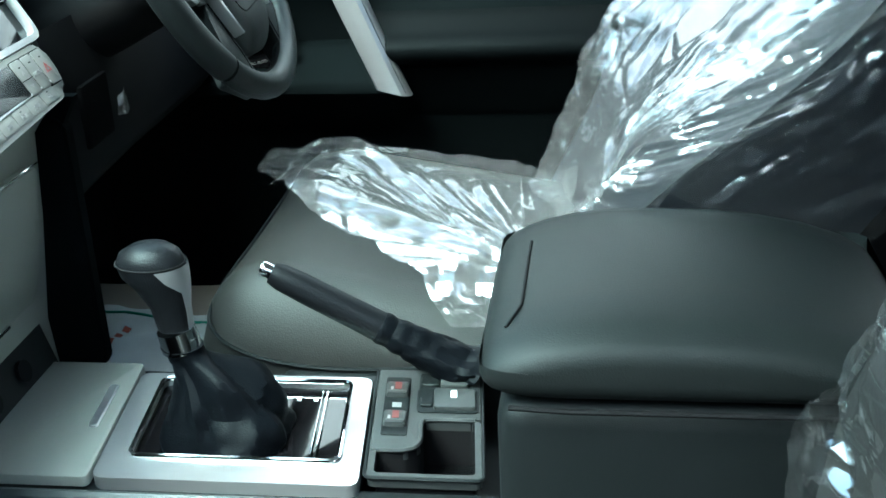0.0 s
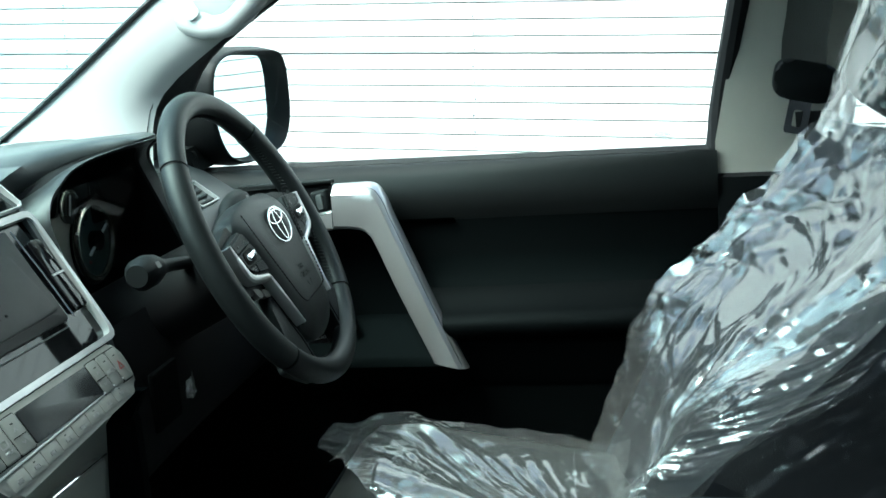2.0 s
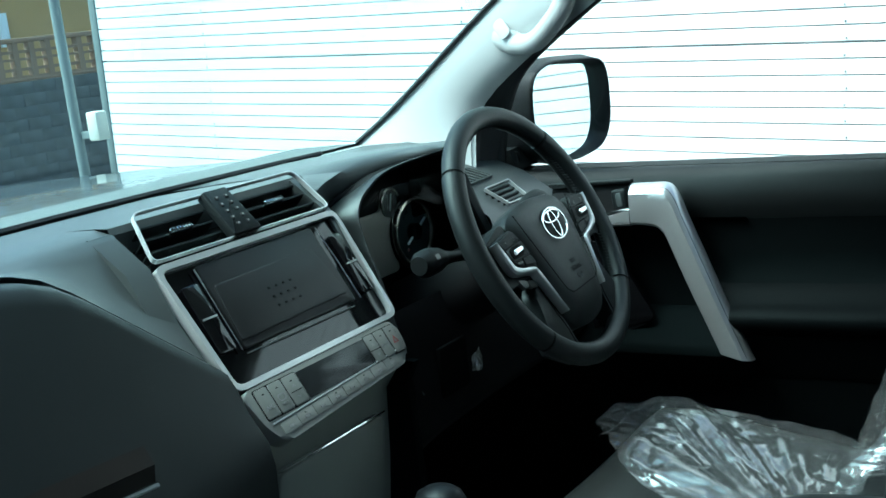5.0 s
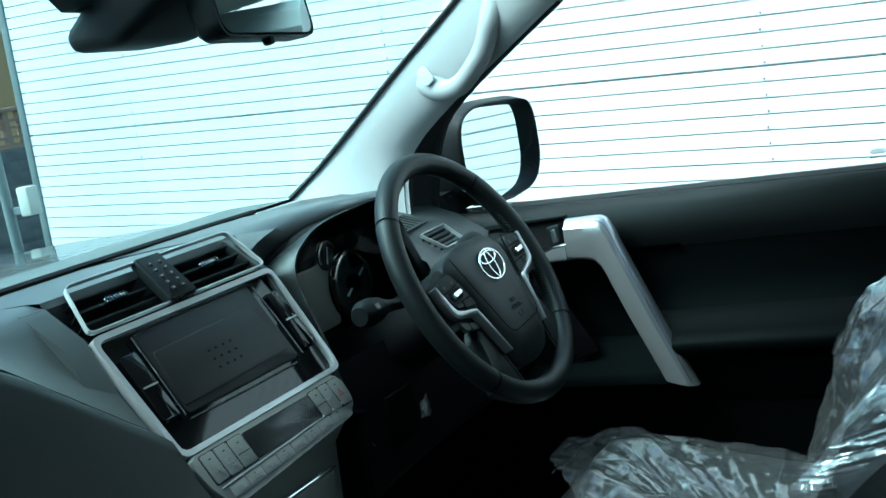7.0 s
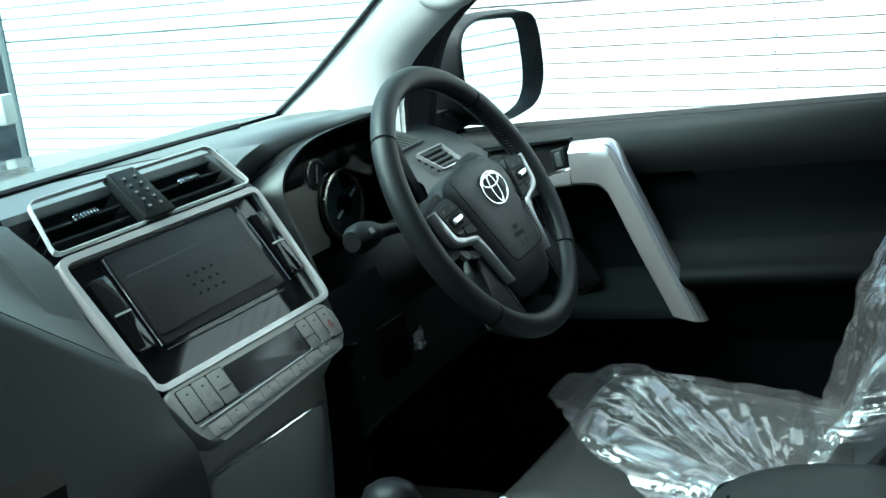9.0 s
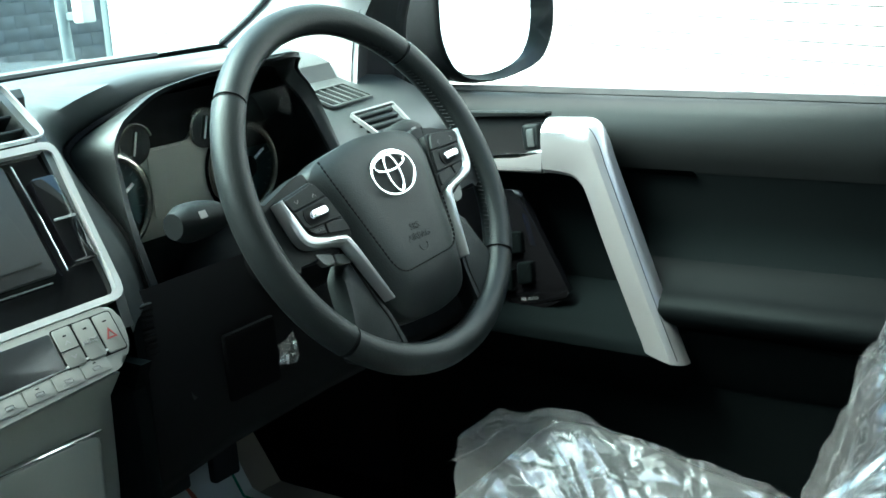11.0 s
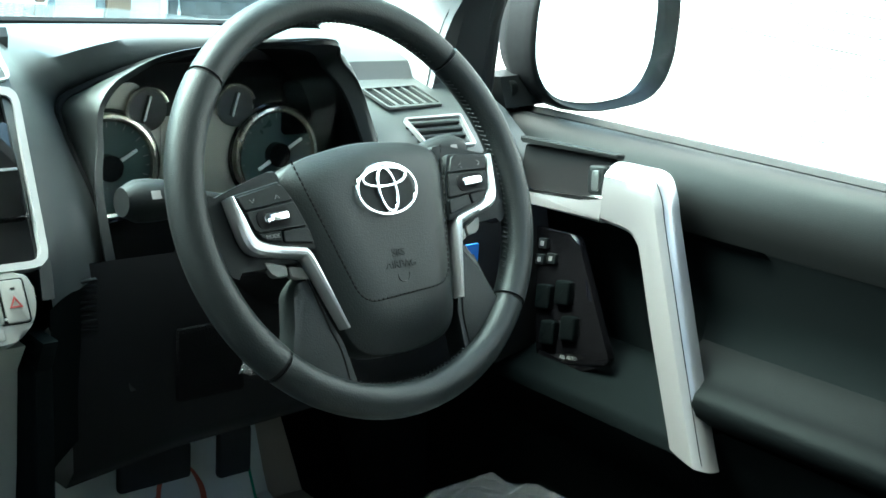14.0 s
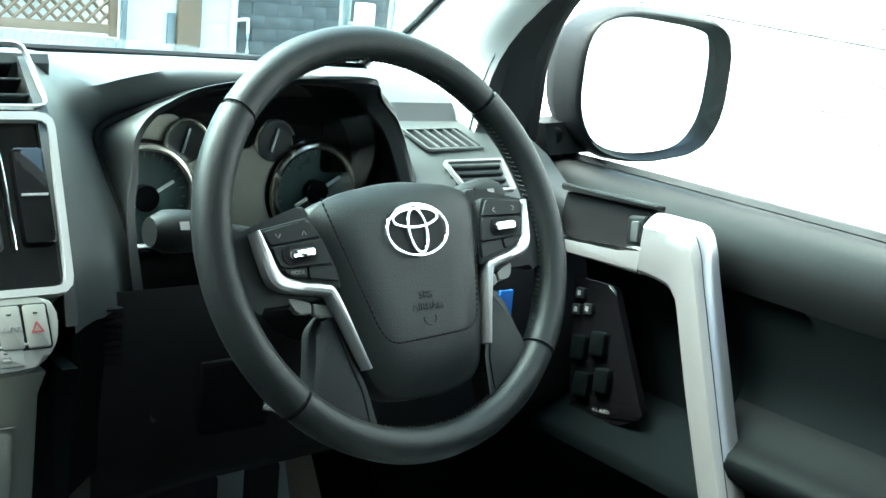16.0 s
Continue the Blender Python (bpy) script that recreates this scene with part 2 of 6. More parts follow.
def frame_of(origin, a, b):
    """A matrix with local x along a, y along b, z out of the plane."""
    a = Vector(a).normalized()
    b = Vector(b)
    b = (b - a * a.dot(b)).normalized()
    n = a.cross(b)
    m = Matrix((a, b, n)).transposed().to_4x4()
    m.translation = Vector(origin)
    return m


def plate(outline, depth, m=None, bevel=0.0, seg=2, bm=None, base=0.0):
    """A flat outline (2D) given a thickness: from z = base to base + depth in the frame m."""
    bm = bm or bmesh.new()
    lo = [bm.verts.new((p[0], p[1], base)) for p in outline]
    hi = [bm.verts.new((p[0], p[1], base + depth)) for p in outline]
    n = len(outline)
    fs = [bm.faces.new(lo[::-1]), bm.faces.new(hi)]
    for i in range(n):
        fs.append(bm.faces.new([lo[i], lo[(i + 1) % n], hi[(i + 1) % n], hi[i]]))
    if bevel:
        es = [e for e in fs[1].edges]
        bmesh.ops.bevel(bm, geom=es, offset=bevel, segments=seg, profile=0.5, affect="EDGES")
    if m is not None:
        bmesh.ops.transform(bm, matrix=m, verts=list({v for f in bm.faces for v in f.verts}))
    return bm


def rounded(x0, x1, y0, y1, r, k=4):
    """A rounded rectangle as a 2D outline."""
    pts = []
    for cx, cy, a0 in ((x1 - r, y1 - r, 0), (x0 + r, y1 - r, 90), (x0 + r, y0 + r, 180), (x1 - r, y0 + r, 270)):
        for i in range(k + 1):
            a = radians(a0 + 90 * i / k)
            pts.append((cx + r * math.cos(a), cy + r * math.sin(a)))
    return pts


def soften(poly, r, k=3):
    """Round the corners of a 2D outline."""
    out = []
    n = len(poly)
    for i in range(n):
        p, a, b = Vector(poly[i]), Vector(poly[i - 1]), Vector(poly[(i + 1) % n])
        ra = min(r, (a - p).length * 0.45)
        rb = min(r, (b - p).length * 0.45)
        s, e = p + (a - p).normalized() * ra, p + (b - p).normalized() * rb
        for j in range(k + 1):
            f = j / k
            out.append(tuple(s * (1 - f) ** 2 + p * 2 * f * (1 - f) + e * f * f))
    return out


def ring_plate(outer, inner, depth, m, bm=None, base=0.0):
    """A frame between two outlines of equal count."""
    bm = bm or bmesh.new()
    n = len(outer)
    g = []
    for z in (base, base + depth):
        g.append(([bm.verts.new((*p, z)) for p in outer], [bm.verts.new((*p, z)) for p in inner]))
    (ol, il), (oh, ih) = g
    for i in range(n):
        j = (i + 1) % n
        bm.faces.new([oh[i], oh[j], ih[j], ih[i]])
        bm.faces.new([ol[i], ol[j], oh[j], oh[i]])
        bm.faces.new([il[i], ih[i], ih[j], il[j]])
        bm.faces.new([ol[i], il[i], il[j], ol[j]])
    bmesh.ops.transform(bm, matrix=m, verts=list({v for r in (ol, il, oh, ih) for v in r}))
    return bm


def merge(*bms):
    out = bmesh.new()
    for b in bms:
        me = bpy.data.meshes.new("tmp")
        b.to_mesh(me)
        b.free()
        out.from_mesh(me)
        bpy.data.meshes.remove(me)
    return out


def lerp(a, b, f):
    return a + (b - a) * f


# ---- outside: ground, lorry, walls ----
bm = bmesh.new()
bmesh.ops.create_grid(bm, x_segments=24, y_segments=24, size=60)
tagged(part("ground", bm, M_ASPHALT, None), "grey asphalt yard round the parked car", "ground", kind="structure")

# the lorry body stands beside the car, a little askew; its ribbed side runs along LU
L0 = Vector((2.31, 0.0, 0.0))
LF0 = Vector((math.sin(radians(5.5)), math.cos(radians(5.5)), 0.0))
LN = Vector((LF0.y, -LF0.x, 0.0))
LU = Vector((LF0.x, LF0.y, 0.0594)).normalized()   # the lorry stands nose up on the slope
LZ = LN.cross(LU)
LEND = 3.33
lorry = thing("box_lorry", "white ribbed aluminium box lorry parked beside the car", "lorry", at=(0, 0, 0))


def lorry_panel(z0, z1, u0, u1, pitch=0.0446):
    """Ribbed side: flat ribs with narrow grooves between, as one skin."""
    rows = []
    z = z0
    while z < z1:
        g = 0.0065 if abs(z + pitch - 1.2715) < 0.02 else 0.0040   # one joint is wider
        for dz, d in ((0.0, 0.0), (pitch - g, 0.0), (pitch - g + 0.0004, 0.020), (pitch - 0.0004, 0.020)):
            p = L0 + LN * d + LZ * min(z + dz, z1)
            rows.append([p + LU * u for u in (u0, lerp(u0, u1, 0.35), lerp(u0, u1, 0.7), u1)])
        z += pitch
    return sheet(rows)


part("side_panel", lorry_panel(0.7363, 3.3, -6.0, LEND), M_TRUCK, lorry, "white ribbed side panel")
def obox(u0, u1, n0, n1, z0, z1, bevel=0.0):
    m = Matrix((LU, LN, LZ)).transposed().to_4x4()
    m.translation = L0
    b = bmesh.new()
    return add_box(b, u0, u1, n0, n1, z0, z1, bevel, 2, m)


part("box_body", obox(-6.0, LEND - 0.01, 0.030, 2.2, 0.75, 3.3), M_TRUCK, lorry)
part("corner_post", obox(LEND - 0.015, LEND + 0.03, -0.008, 0.06, 0.74, 3.32, 0.01), M_STEEL, lorry, "grey corner post")
part("bottom_rail", obox(-6.0, LEND, -0.004, 0.05, 0.70, 0.756, 0.004), M_STEEL, lorry)
part("chassis", obox(-5.6, LEND - 0.2, 0.5, 1.7, 0.52, 0.70, 0.02), M_DARK, lorry)
for u in (-4.2, 2.3):
    for n in (0.28, 1.65):
        b = bmesh.new()
        m = Matrix.Translation(L0 + LF0 * u + LN * (n + 0.12) + Vector((0, 0, 0.40))) @ Matrix.Rotation(math.atan2(LN.y, LN.x), 4, "Z") @ Matrix.Rotation(math.pi / 2, 4, "Y")
        bmesh.ops.create_cone(b, cap_ends=True, segments=28, radius1=0.40, radius2=0.40, depth=0.26, matrix=m)
        bmesh.ops.bevel(b, geom=[e for e in b.edges if len(e.link_faces) == 2 and e.calc_face_angle(0) > 1], offset=0.04, segments=2, affect="EDGES")
        part("tyre", b, M_RUBBER, lorry)
# rivets down one seam
riv = bmesh.new()
bmesh.ops.create_uvsphere(riv, u_segments=8, v_segments=5, radius=0.0035)
riv_me = None
for u in (0.138, 1.40, 2.66):
    for i in range(24):
        p = L0 + LU * (u + 0.003 * math.sin(i * 2.1)) + LZ * (0.787 + 0.0446 * i) - LN * 0.001
        if riv_me is None:
            r = part("rivet", riv, M_STEEL, lorry)
            riv_me = r.data
        else:
            r = new("rivet", riv_me)
            r.parent = lorry
        r.location = p

# boundary wall, posts and house fronts ahead of the car
WU = Vector((1.0, -0.18, 0)).normalized()
WN = Vector((-WU.y, WU.x, 0))
W0 = Vector((4.6, 7.6, 0))


def wbox(u0, u1, n0, n1, z0, z1, bevel=0.0):
    m = Matrix((WU, WN, Vector((0, 0, 1)))).transposed().to_4x4()
    m.translation = W0
    return add_box(bmesh.new(), u0, u1, n0, n1, z0, z1, bevel, 2, m)


wall = tagged(part("wall_block", wbox(-0.38, 5.0, 0.02, 0.2, 0, 1.38), M_CONCRETE), "grey concrete block boundary wall", "wall", kind="structure")
bl_me = None
rnd = random.Random(4)
for r in range(11):
    for c in range(17):
        u = -0.37 + c * 0.205 + (0.1 if r % 2 else 0)
        if bl_me is None:
            o = part("block", wbox(0, 0.2035, -0.0, 0.03, 0, 0.0993, 0.0015), M_CONCRETE, wall)
            bl_me = o.data
        else:
            o = new("block", bl_me)
            o.parent = wall
        o.location = WU * u + Vector((0, 0, 0.28 + r * 0.1)) - WN * rnd.uniform(0, 0.004)

# added out of view to hold back sky light from the left
tagged(part("wall_light_blocker", box(-4.3, -4.1, -9.0, 9.0, 0, 3.6), M_YARD), "unseen plain grey wall added to cut daylight from the left", "wall", kind="structure")

# openwork block fence on top of the wall
rail_fence = thing("openwork_fence", "brown openwork block fence on the boundary wall", "fence")
part("cap_rail", wbox(0.4, 3.4, 0.06, 0.16, 1.70, 1.74, 0.006), M_BROWN, rail_fence)
part("base_rail", wbox(0.4, 3.4, 0.06, 0.16, 1.382, 1.41, 0.006), M_BROWN, rail_fence)
op_me = None
for c in range(20):
    for r in range(2):
        if op_me is None:
            b = merge(wbox(0.40, 0.425, 0.07, 0.15, 1.41, 1.555), wbox(0.525, 0.55, 0.07, 0.15, 1.41, 1.555), wbox(0.425, 0.525, 0.08, 0.14, 1.41, 1.43), wbox(0.425, 0.525, 0.08, 0.14, 1.47, 1.495))
            o = part("openwork_block", b, M_BROWN, rail_fence)
            op_me = o.data
        else:
            o = new("openwork_block", op_me)
            o.parent = rail_fence
        o.location = WU * (c * 0.15) + Vector((0, 0, r * 0.145))

# houses behind the wall
house = thing("house", "ochre and cream rendered house behind the wall", "house")
part("wall", wbox(0.3, 6.0, 2.0, 2.2, 0, 3.2), M_OCHRE, house, "ochre rendered wall")
part("band", wbox(-0.3, 1.62, 1.93, 1.998, 1.70, 1.98, 0.01), M_RENDER, house, "cream band")
part("eaves", wbox(-0.3, 6.0, 1.5, 2.3, 3.2, 3.32, 0.02), M_BROWN, house, "brown eaves")
part("window", wbox(1.9, 2.0, 1.96, 1.998, 1.72, 2.05, 0.005), M_RENDER, house)
white_house = thing("white_house", "white rendered house front with a brown post", "house")
part("wall", wbox(-1.22, -0.385, 0.04, 0.24, 0, 3.4), M_RENDER, white_house, "white rendered wall")
part("corner_post", wbox(-0.86, -0.68, -0.04, 0.039, 0, 3.3, 0.008), M_BROWN, white_house, "brown post")
part("door_edge", wbox(-0.93, -0.87, 0.0, 0.039, 0, 0.95, 0.005), M_STEEL, white_house)
part("down_pipe", tube([W0 + WU * -0.42 + WN * -0.01 + Vector((0, 0, z)) for z in (0, 0.6, 1.4, 3.2)], 0.028, 10), M_RENDER, white_house, "white rain pipe")
part("bent_pipe", tube(spline([W0 + WU * -0.41 - WN * 0.02 + Vector((0, 0, 0.93)), W0 + WU * -0.33 - WN * 0.03 + Vector((0, 0, 0.94)), W0 + WU * -0.31 - WN * 0.03 + Vector((0, 0, 0.90)), W0 + WU * -0.31 - WN * 0.03 + Vector((0, 0, 0.4))], 12), 0.014, 8), M_RENDER, white_house)

# lattice gate further along
gate = thing("lattice_fence", "brown wooden lattice fence on a cream ledge", "fence")
part("ledge", wbox(-4.6, -1.30, -0.05, 0.2, 0, 0.74, 0.01), M_RENDER, gate, "cream rendered ledge")
part("bottom_rail", wbox(-4.6, -1.30, 0.03, 0.09, 0.76, 0.83, 0.006), M_BROWN, gate)
part("top_rail", wbox(-4.6, -1.30, 0.03, 0.09, 1.75, 1.82, 0.006), M_BROWN, gate)
for u in (-4.6, -3.0, -1.36):
    part("post", wbox(u, u + 0.06, 0.02, 0.10, 0.74, 1.85, 0.006), M_BROWN, gate)
part("gate_post", wbox(-1.285, -1.245, -0.06, 0.02, 0, 1.5, 0.006), M_STEEL, gate, "dark steel gate post")
for k in range(-9, 34):
    for s in (0, 1):
        u0 = -4.54 + k * 0.1
        lo, hi = max(u0, -4.54), min(u0 + 0.92, -1.36)
        if hi - lo < 0.05:
            continue
        z0, z1 = (0.83 + lo - u0, 0.83 + hi - u0) if s == 0 else (1.75 - lo + u0, 1.75 - hi + u0)
        off = 0.05 + 0.008 * s
        part("lattice_slat", tube([W0 + WU * lo + WN * off + Vector((0, 0, z0)), W0 + WU * hi + WN * off + Vector((0, 0, z1))], 0.013, 4), M_BROWN, gate)
part("panel_back", wbox(-4.5, -1.4, 0.25, 0.27, 0.76, 1.8), M_RENDER, gate)

# pole and meter box by the end of the lorry
pole = thing("steel_pole", "grey painted steel pole beside the lorry", "pole")
part("tube", tube([(2.27, 3.05, 0), (2.27, 3.05, 1.5), (2.27, 3.05, 3.6)], 0.021, 14), M_STEEL, pole)
part("meter_box", box(2.262, 2.322, 2.92, 2.98, 1.160, 1.275, 0.008, 2), M_CREAM, pole, "pale meter box")
part("bracket", box(2.27, 2.30, 2.97, 3.05, 1.17, 1.20, 0.003, 1), M_STEEL, pole)



# ---- car shell ----
car = thing("parked_car", "parked car seen from its open side door", "car body", at=(0, 0, 0.3))
car.location = (0, 0, 0)
FLOOR = 0.60
part("floor_pan", box(-0.80, 0.84, -1.9, 0.62, FLOOR - 0.05, FLOOR, 0.01), M_CARPET, car, "black carpeted floor")
part("toe_board", solid([[(x, 0.50, FLOOR - 0.01), (x, 0.56, FLOOR - 0.05), (x, 0.80, 0.98), (x, 0.74, 1.0)] for x in (-0.78, 0.80)]), M_CARPET, car)
part("firewall", box(-0.80, 0.84, 0.74, 0.78, 0.9, 1.24), M_DARK, car)
part("cowl", sheet([[(x, 0.495 - 0.03 * (x / 0.7) ** 2 + dy, z) for x in [i * 0.1 for i in range(-8, 9)]] for dy, z in ((0.03, 1.272), (0.09, 1.258), (0.20, 1.256), (0.28, 1.254), (0.30, 1.19))]), M_COWL, car, "grey plastic cowl below the windscreen")
part("bonnet", sheet([[(x, y, 1.222 + 0.025 * math.cos(x * 1.6) - 0.03 * max(0, (y - 0.7)) ** 2) for x in [i * 0.1 for i in range(-9, 10)]] for y in (0.72, 0.8, 1.0, 1.3, 1.55, 1.7, 1.76)]
      + [[(x, 1.80, 0.7) for x in [i * 0.1 for i in range(-9, 10)]]]), M_PAINT, car, "dark painted bonnet")
part("roof_lining", solid([[(x, -0.06, 1.66), (x, -0.30, 1.70), (x, -1.9, 1.72), (x, -1.9, 1.78), (x, -0.30, 1.76), (x, -0.02, 1.70)] for x in (-0.66, -0.3, 0.3, 0.66)]), M_CLOTH, car, "pale cloth roof lining")
# unseen wall up to the roof, added to keep light from behind out
part("rear_light_blocker", box(-0.80, 0.84, -1.95, -1.9, 0.5, 1.74, 0.01), M_DARK, car)
part("rear_side", box(0.80, 0.84, -1.9, -0.73, 0.5, 1.20, 0.01), M_DARK, car)
part("rear_pillar", box(0.74, 0.80, -1.9, -1.55, 1.18, 1.70, 0.01), M_DARK, car)
part("rear_side", box(-0.84, -0.80, -1.9, -1.06, 0.5, 1.22, 0.01), M_DARK, car)
# unseen board across the open doorway, added to stop low light
part("near_side_blocker", box(-0.84, -0.80, -1.06, 0.33, 0.5, 1.18, 0.01), M_DARK, car)
part("kick_panel", box(0.785, 0.83, 0.30, 0.80, 0.5, 1.22, 0.01), M_DARK, car)
part("kick_panel", box(-0.83, -0.785, 0.30, 0.80, 0.5, 1.22, 0.01), M_DARK, car)
part("under_dash", box(-0.78, 0.785, 0.42, 0.75, 1.10, 1.12), M_DARK, car)
part("sill", box(-0.86, -0.78, -1.0, 0.5, 0.45, 0.62, 0.02), M_BLACK, car)
part("sill", box(0.80, 0.90, -1.9, 0.6, 0.42, 0.60, 0.02), M_BLACK, car)


def pillar(name, st, mat, thick=0.03, label=""):
    """A trim strip: stations of points across it, given a back skin."""
    rows = []
    for s in st:
        pts = spline(s, 9)
        mid = sum(pts, Vector()) / len(pts)
        out = (mid - Vector((0, -0.3, mid.z))).normalized() * thick
        rows.append(pts + [p + out for p in reversed(pts)])
    sm = []
    for j in range(len(rows[0])):
        sm.append(spline([r[j] for r in rows], 14))
    rows = [[sm[j][i] for j in range(len(sm))] for i in range(14)]
    return part(name, solid(rows), mat, car, label)


# windscreen pillar on the driver's side
A_EDGE = [((0.690, 0.507, 1.269), (0.700, 0.278, 1.216)), ((0.708, 0.454, 1.308), (0.714, 0.278, 1.274)), ((0.708, 0.365, 1.371), (0.720, 0.254, 1.324)),
          ((0.695, 0.253, 1.448), (0.694, 0.160, 1.385)), ((0.670, 0.106, 1.541), (0.668, 0.035, 1.454)), ((0.645, -0.030, 1.635), (0.652, -0.066, 1.512))]
A_ST = []
for a, b in A_EDGE:
    a, b = Vector(a), Vector(b)
    A_ST.append([a, a.lerp(b, 0.30) + Vector((-0.012, -0.006, 0.0)), a.lerp(b, 0.70) + Vector((-0.014, -0.008, -0.002)), b])
pillar("pillar_trim", A_ST, M_PILLAR, label="pale grey windscreen pillar trim")
pillar("pillar_trim", [[(-p.x, p.y, p.z) for p in s] for s in A_ST], M_PILLAR)
def edge_strip(s):
    """Dark seal from the pillar trim to the door frame."""
    far = [(0.786, 0.286, 1.200), (0.771, 0.263, 1.255), (0.750, 0.233, 1.312), (0.737, 0.185, 1.375), (0.706, 0.060, 1.450), (0.684, -0.055, 1.512)]
    a = spline([(s * p[3][0] - s * 0.004, p[3][1] + 0.006, p[3][2] + 0.004) for p in A_ST], 12)
    b = spline([(s * x, y, z) for x, y, z in far], 12)
    return sheet([a, [p * 0.5 + q * 0.5 + Vector((0, 0.012, 0)) for p, q in zip(a, b)], b])


part("door_seal", edge_strip(1), M_RUBBER, car, "black door opening seal")
part("door_seal", edge_strip(-1), M_RUBBER, car)
# side roof rail above the driver's window
part("roof_rail", tube(spline([(0.66, -0.06, 1.60), (0.645, -0.3, 1.655), (0.64, -0.8, 1.67), (0.64, -1.9, 1.66)], 12), 0.045, 10), M_PILLAR, car)
part("roof_rail", tube(spline([(-0.66, -0.06, 1.60), (-0.645, -0.3, 1.655), (-0.64, -0.8, 1.67), (-0.64, -1.9, 1.66)], 12), 0.045, 10), M_PILLAR, car)
# pillar behind the driver's door
part("middle_pillar_trim", solid([[(0.795, -0.518, z0), (0.79, -0.60, z0), (0.80, -0.70, z0), (0.86, -0.70, z0), (0.86, -0.535, z0)] for z0 in (1.155, 1.16, 1.2)]
     + [[(0.77, -0.556, 1.40), (0.765, -0.64, 1.40), (0.775, -0.73, 1.40), (0.83, -0.73, 1.40), (0.83, -0.575, 1.40)],
        [(0.69, -0.600, 1.62), (0.685, -0.70, 1.62), (0.695, -0.79, 1.62), (0.75, -0.79, 1.62), (0.75, -0.62, 1.62)]]), M_CREAM, car, "cream upper door pillar trim")
part("middle_pillar_base", solid([[(0.79, -0.52, z), (0.785, -0.60, z), (0.795, -0.72, z), (0.86, -0.72, z), (0.86, -0.52, z)] for z in (0.5, 0.9, 1.15)]), M_BLACK, car, "black lower door pillar trim")

# windscreen
ws = []
for j in range(7):
    f = j / 6
    ws.append([(x * (0.955 - 0.085 * f), lerp(0.565, 0.005, f) - 0.05 * (x / 0.75) ** 2, lerp(1.268, 1.675, f) - 0.008 * (x / 0.75) ** 2) for x in [i * 0.125 for i in range(-6, 7)]])
w = tagged(part("windscreen", sheet(ws), M_WSCREEN), "clear tinted windscreen of the car", "windscreen", kind="structure")
w.visible_shadow = False
part("black_edge", tube([(x, 0.507 - 0.030 * (x / 0.7) ** 2, 1.2745 - 0.004 * (x / 0.7) ** 2) for x in [i * 0.07 for i in range(-8, 9)]], 0.0045, 6), M_RUBBER, w, "black glued edge")
part("black_edge", tube(spline([s[0] + Vector((-0.004, -0.002, 0.002)) for s in A_ST], 18), 0.0042, 6), M_RUBBER, w)
part("black_edge", tube(spline([Vector((-s[0].x + 0.004, s[0].y - 0.002, s[0].z + 0.002)) for s in A_ST], 18), 0.0042, 6), M_RUBBER, w)

# ---- dashboard ----
dash = thing("dashboard", "black soft-touch dashboard with silver centre stack", "dashboard", at=(0, 0, 0))


def dash_profile(x):
    """Front-to-back section of the pad left of the centre stack."""
    q = max(0.0, (-0.138 - x) / 0.135)
    f = q if q < 0.8 else 0.8 + 0.30 * (1 - math.exp(-(q - 0.8) / 0.30))
    zc = lerp(1.150, 1.276, f)
    yc = lerp(0.112, 0.178, f)
    pts = [(0.50, 1.270), (0.40, 1.281), (0.30, 1.290), (0.245, 1.2915), (0.218, 1.285)]
    up = [(lerp(0.215, yc + 0.004, q), lerp(1.282, zc + 0.004, q)) for q in (0.15, 0.4, 0.7, 1.0)]
    yb = lerp(0.050, 0.060, f)
    lo = [(yc + 0.010, zc - 0.002), (yc - 0.010, zc - 0.002), (yc - 0.022, zc - 0.008), (yc - 0.031, zc - 0.022), (lerp(yc - 0.036, yb, 0.25), lerp(zc - 0.04, 1.07, 0.2)),
          (lerp(yc - 0.036, yb, 0.65), lerp(zc - 0.04, 1.07, 0.55)), (yb, 1.075), (0.045, 1.05), (0.048, 1.0), (0.065, 0.93), (0.10, 0.86), (0.18, 0.80), (0.30, 0.78)]
    return [(x, y, z) for y, z in pts + up + lo]


xs = [-0.138 - 0.63 * (i / 22) ** 1.2 for i in range(23)]
part("passenger_pad", sheet([dash_profile(x)[:10] for x in xs]), M_DASH, dash, "soft upper passenger dashboard", angle=85)
# lower pad: shade from the way it faces is put into the colour
part("passenger_roll", sheet([dash_profile(x)[9:] for x in xs]), M_DASH_SHADE, dash, "black padded lower passenger dashboard", angle=40)
# centre top and driver's top pad
def centre_profile(x):
    return [(x, 0.50, 1.270), (x, 0.40, 1.281), (x, 0.30, 1.290), (x, 0.245, 1.2925), (x, 0.226, 1.2925), (x, 0.222, 1.285), (x, 0.25, 1.10), (x, 0.25, 0.95)]


part("centre_pad", sheet([centre_profile(x) for x in (-0.139, -0.1, 0.0, 0.1, 0.155, 0.185)]), M_DASH, dash)
# stack flanks
part("stack_flank", solid([[(x, 0.222, 1.290), (x, 0.172, 1.25), (x, 0.10, 1.118), (x, 0.094, 1.092), (x, 0.30, 1.092), (x, 0.30, 1.28)] for x in (0.158, 0.168)]), M_DASH, dash)
# lower flank split off in a darker plastic to stand in for shade
part("lower_flank", solid([[(x, 0.062, 1.068), (x, 0.10, 1.0), (x, 0.14, 0.80), (x, 0.30, 0.80), (x, 0.30, 1.068)] for x in (0.145, 0.157)]), M_LOW_SHADE, dash, "lower side of the stack, darkened for shade")
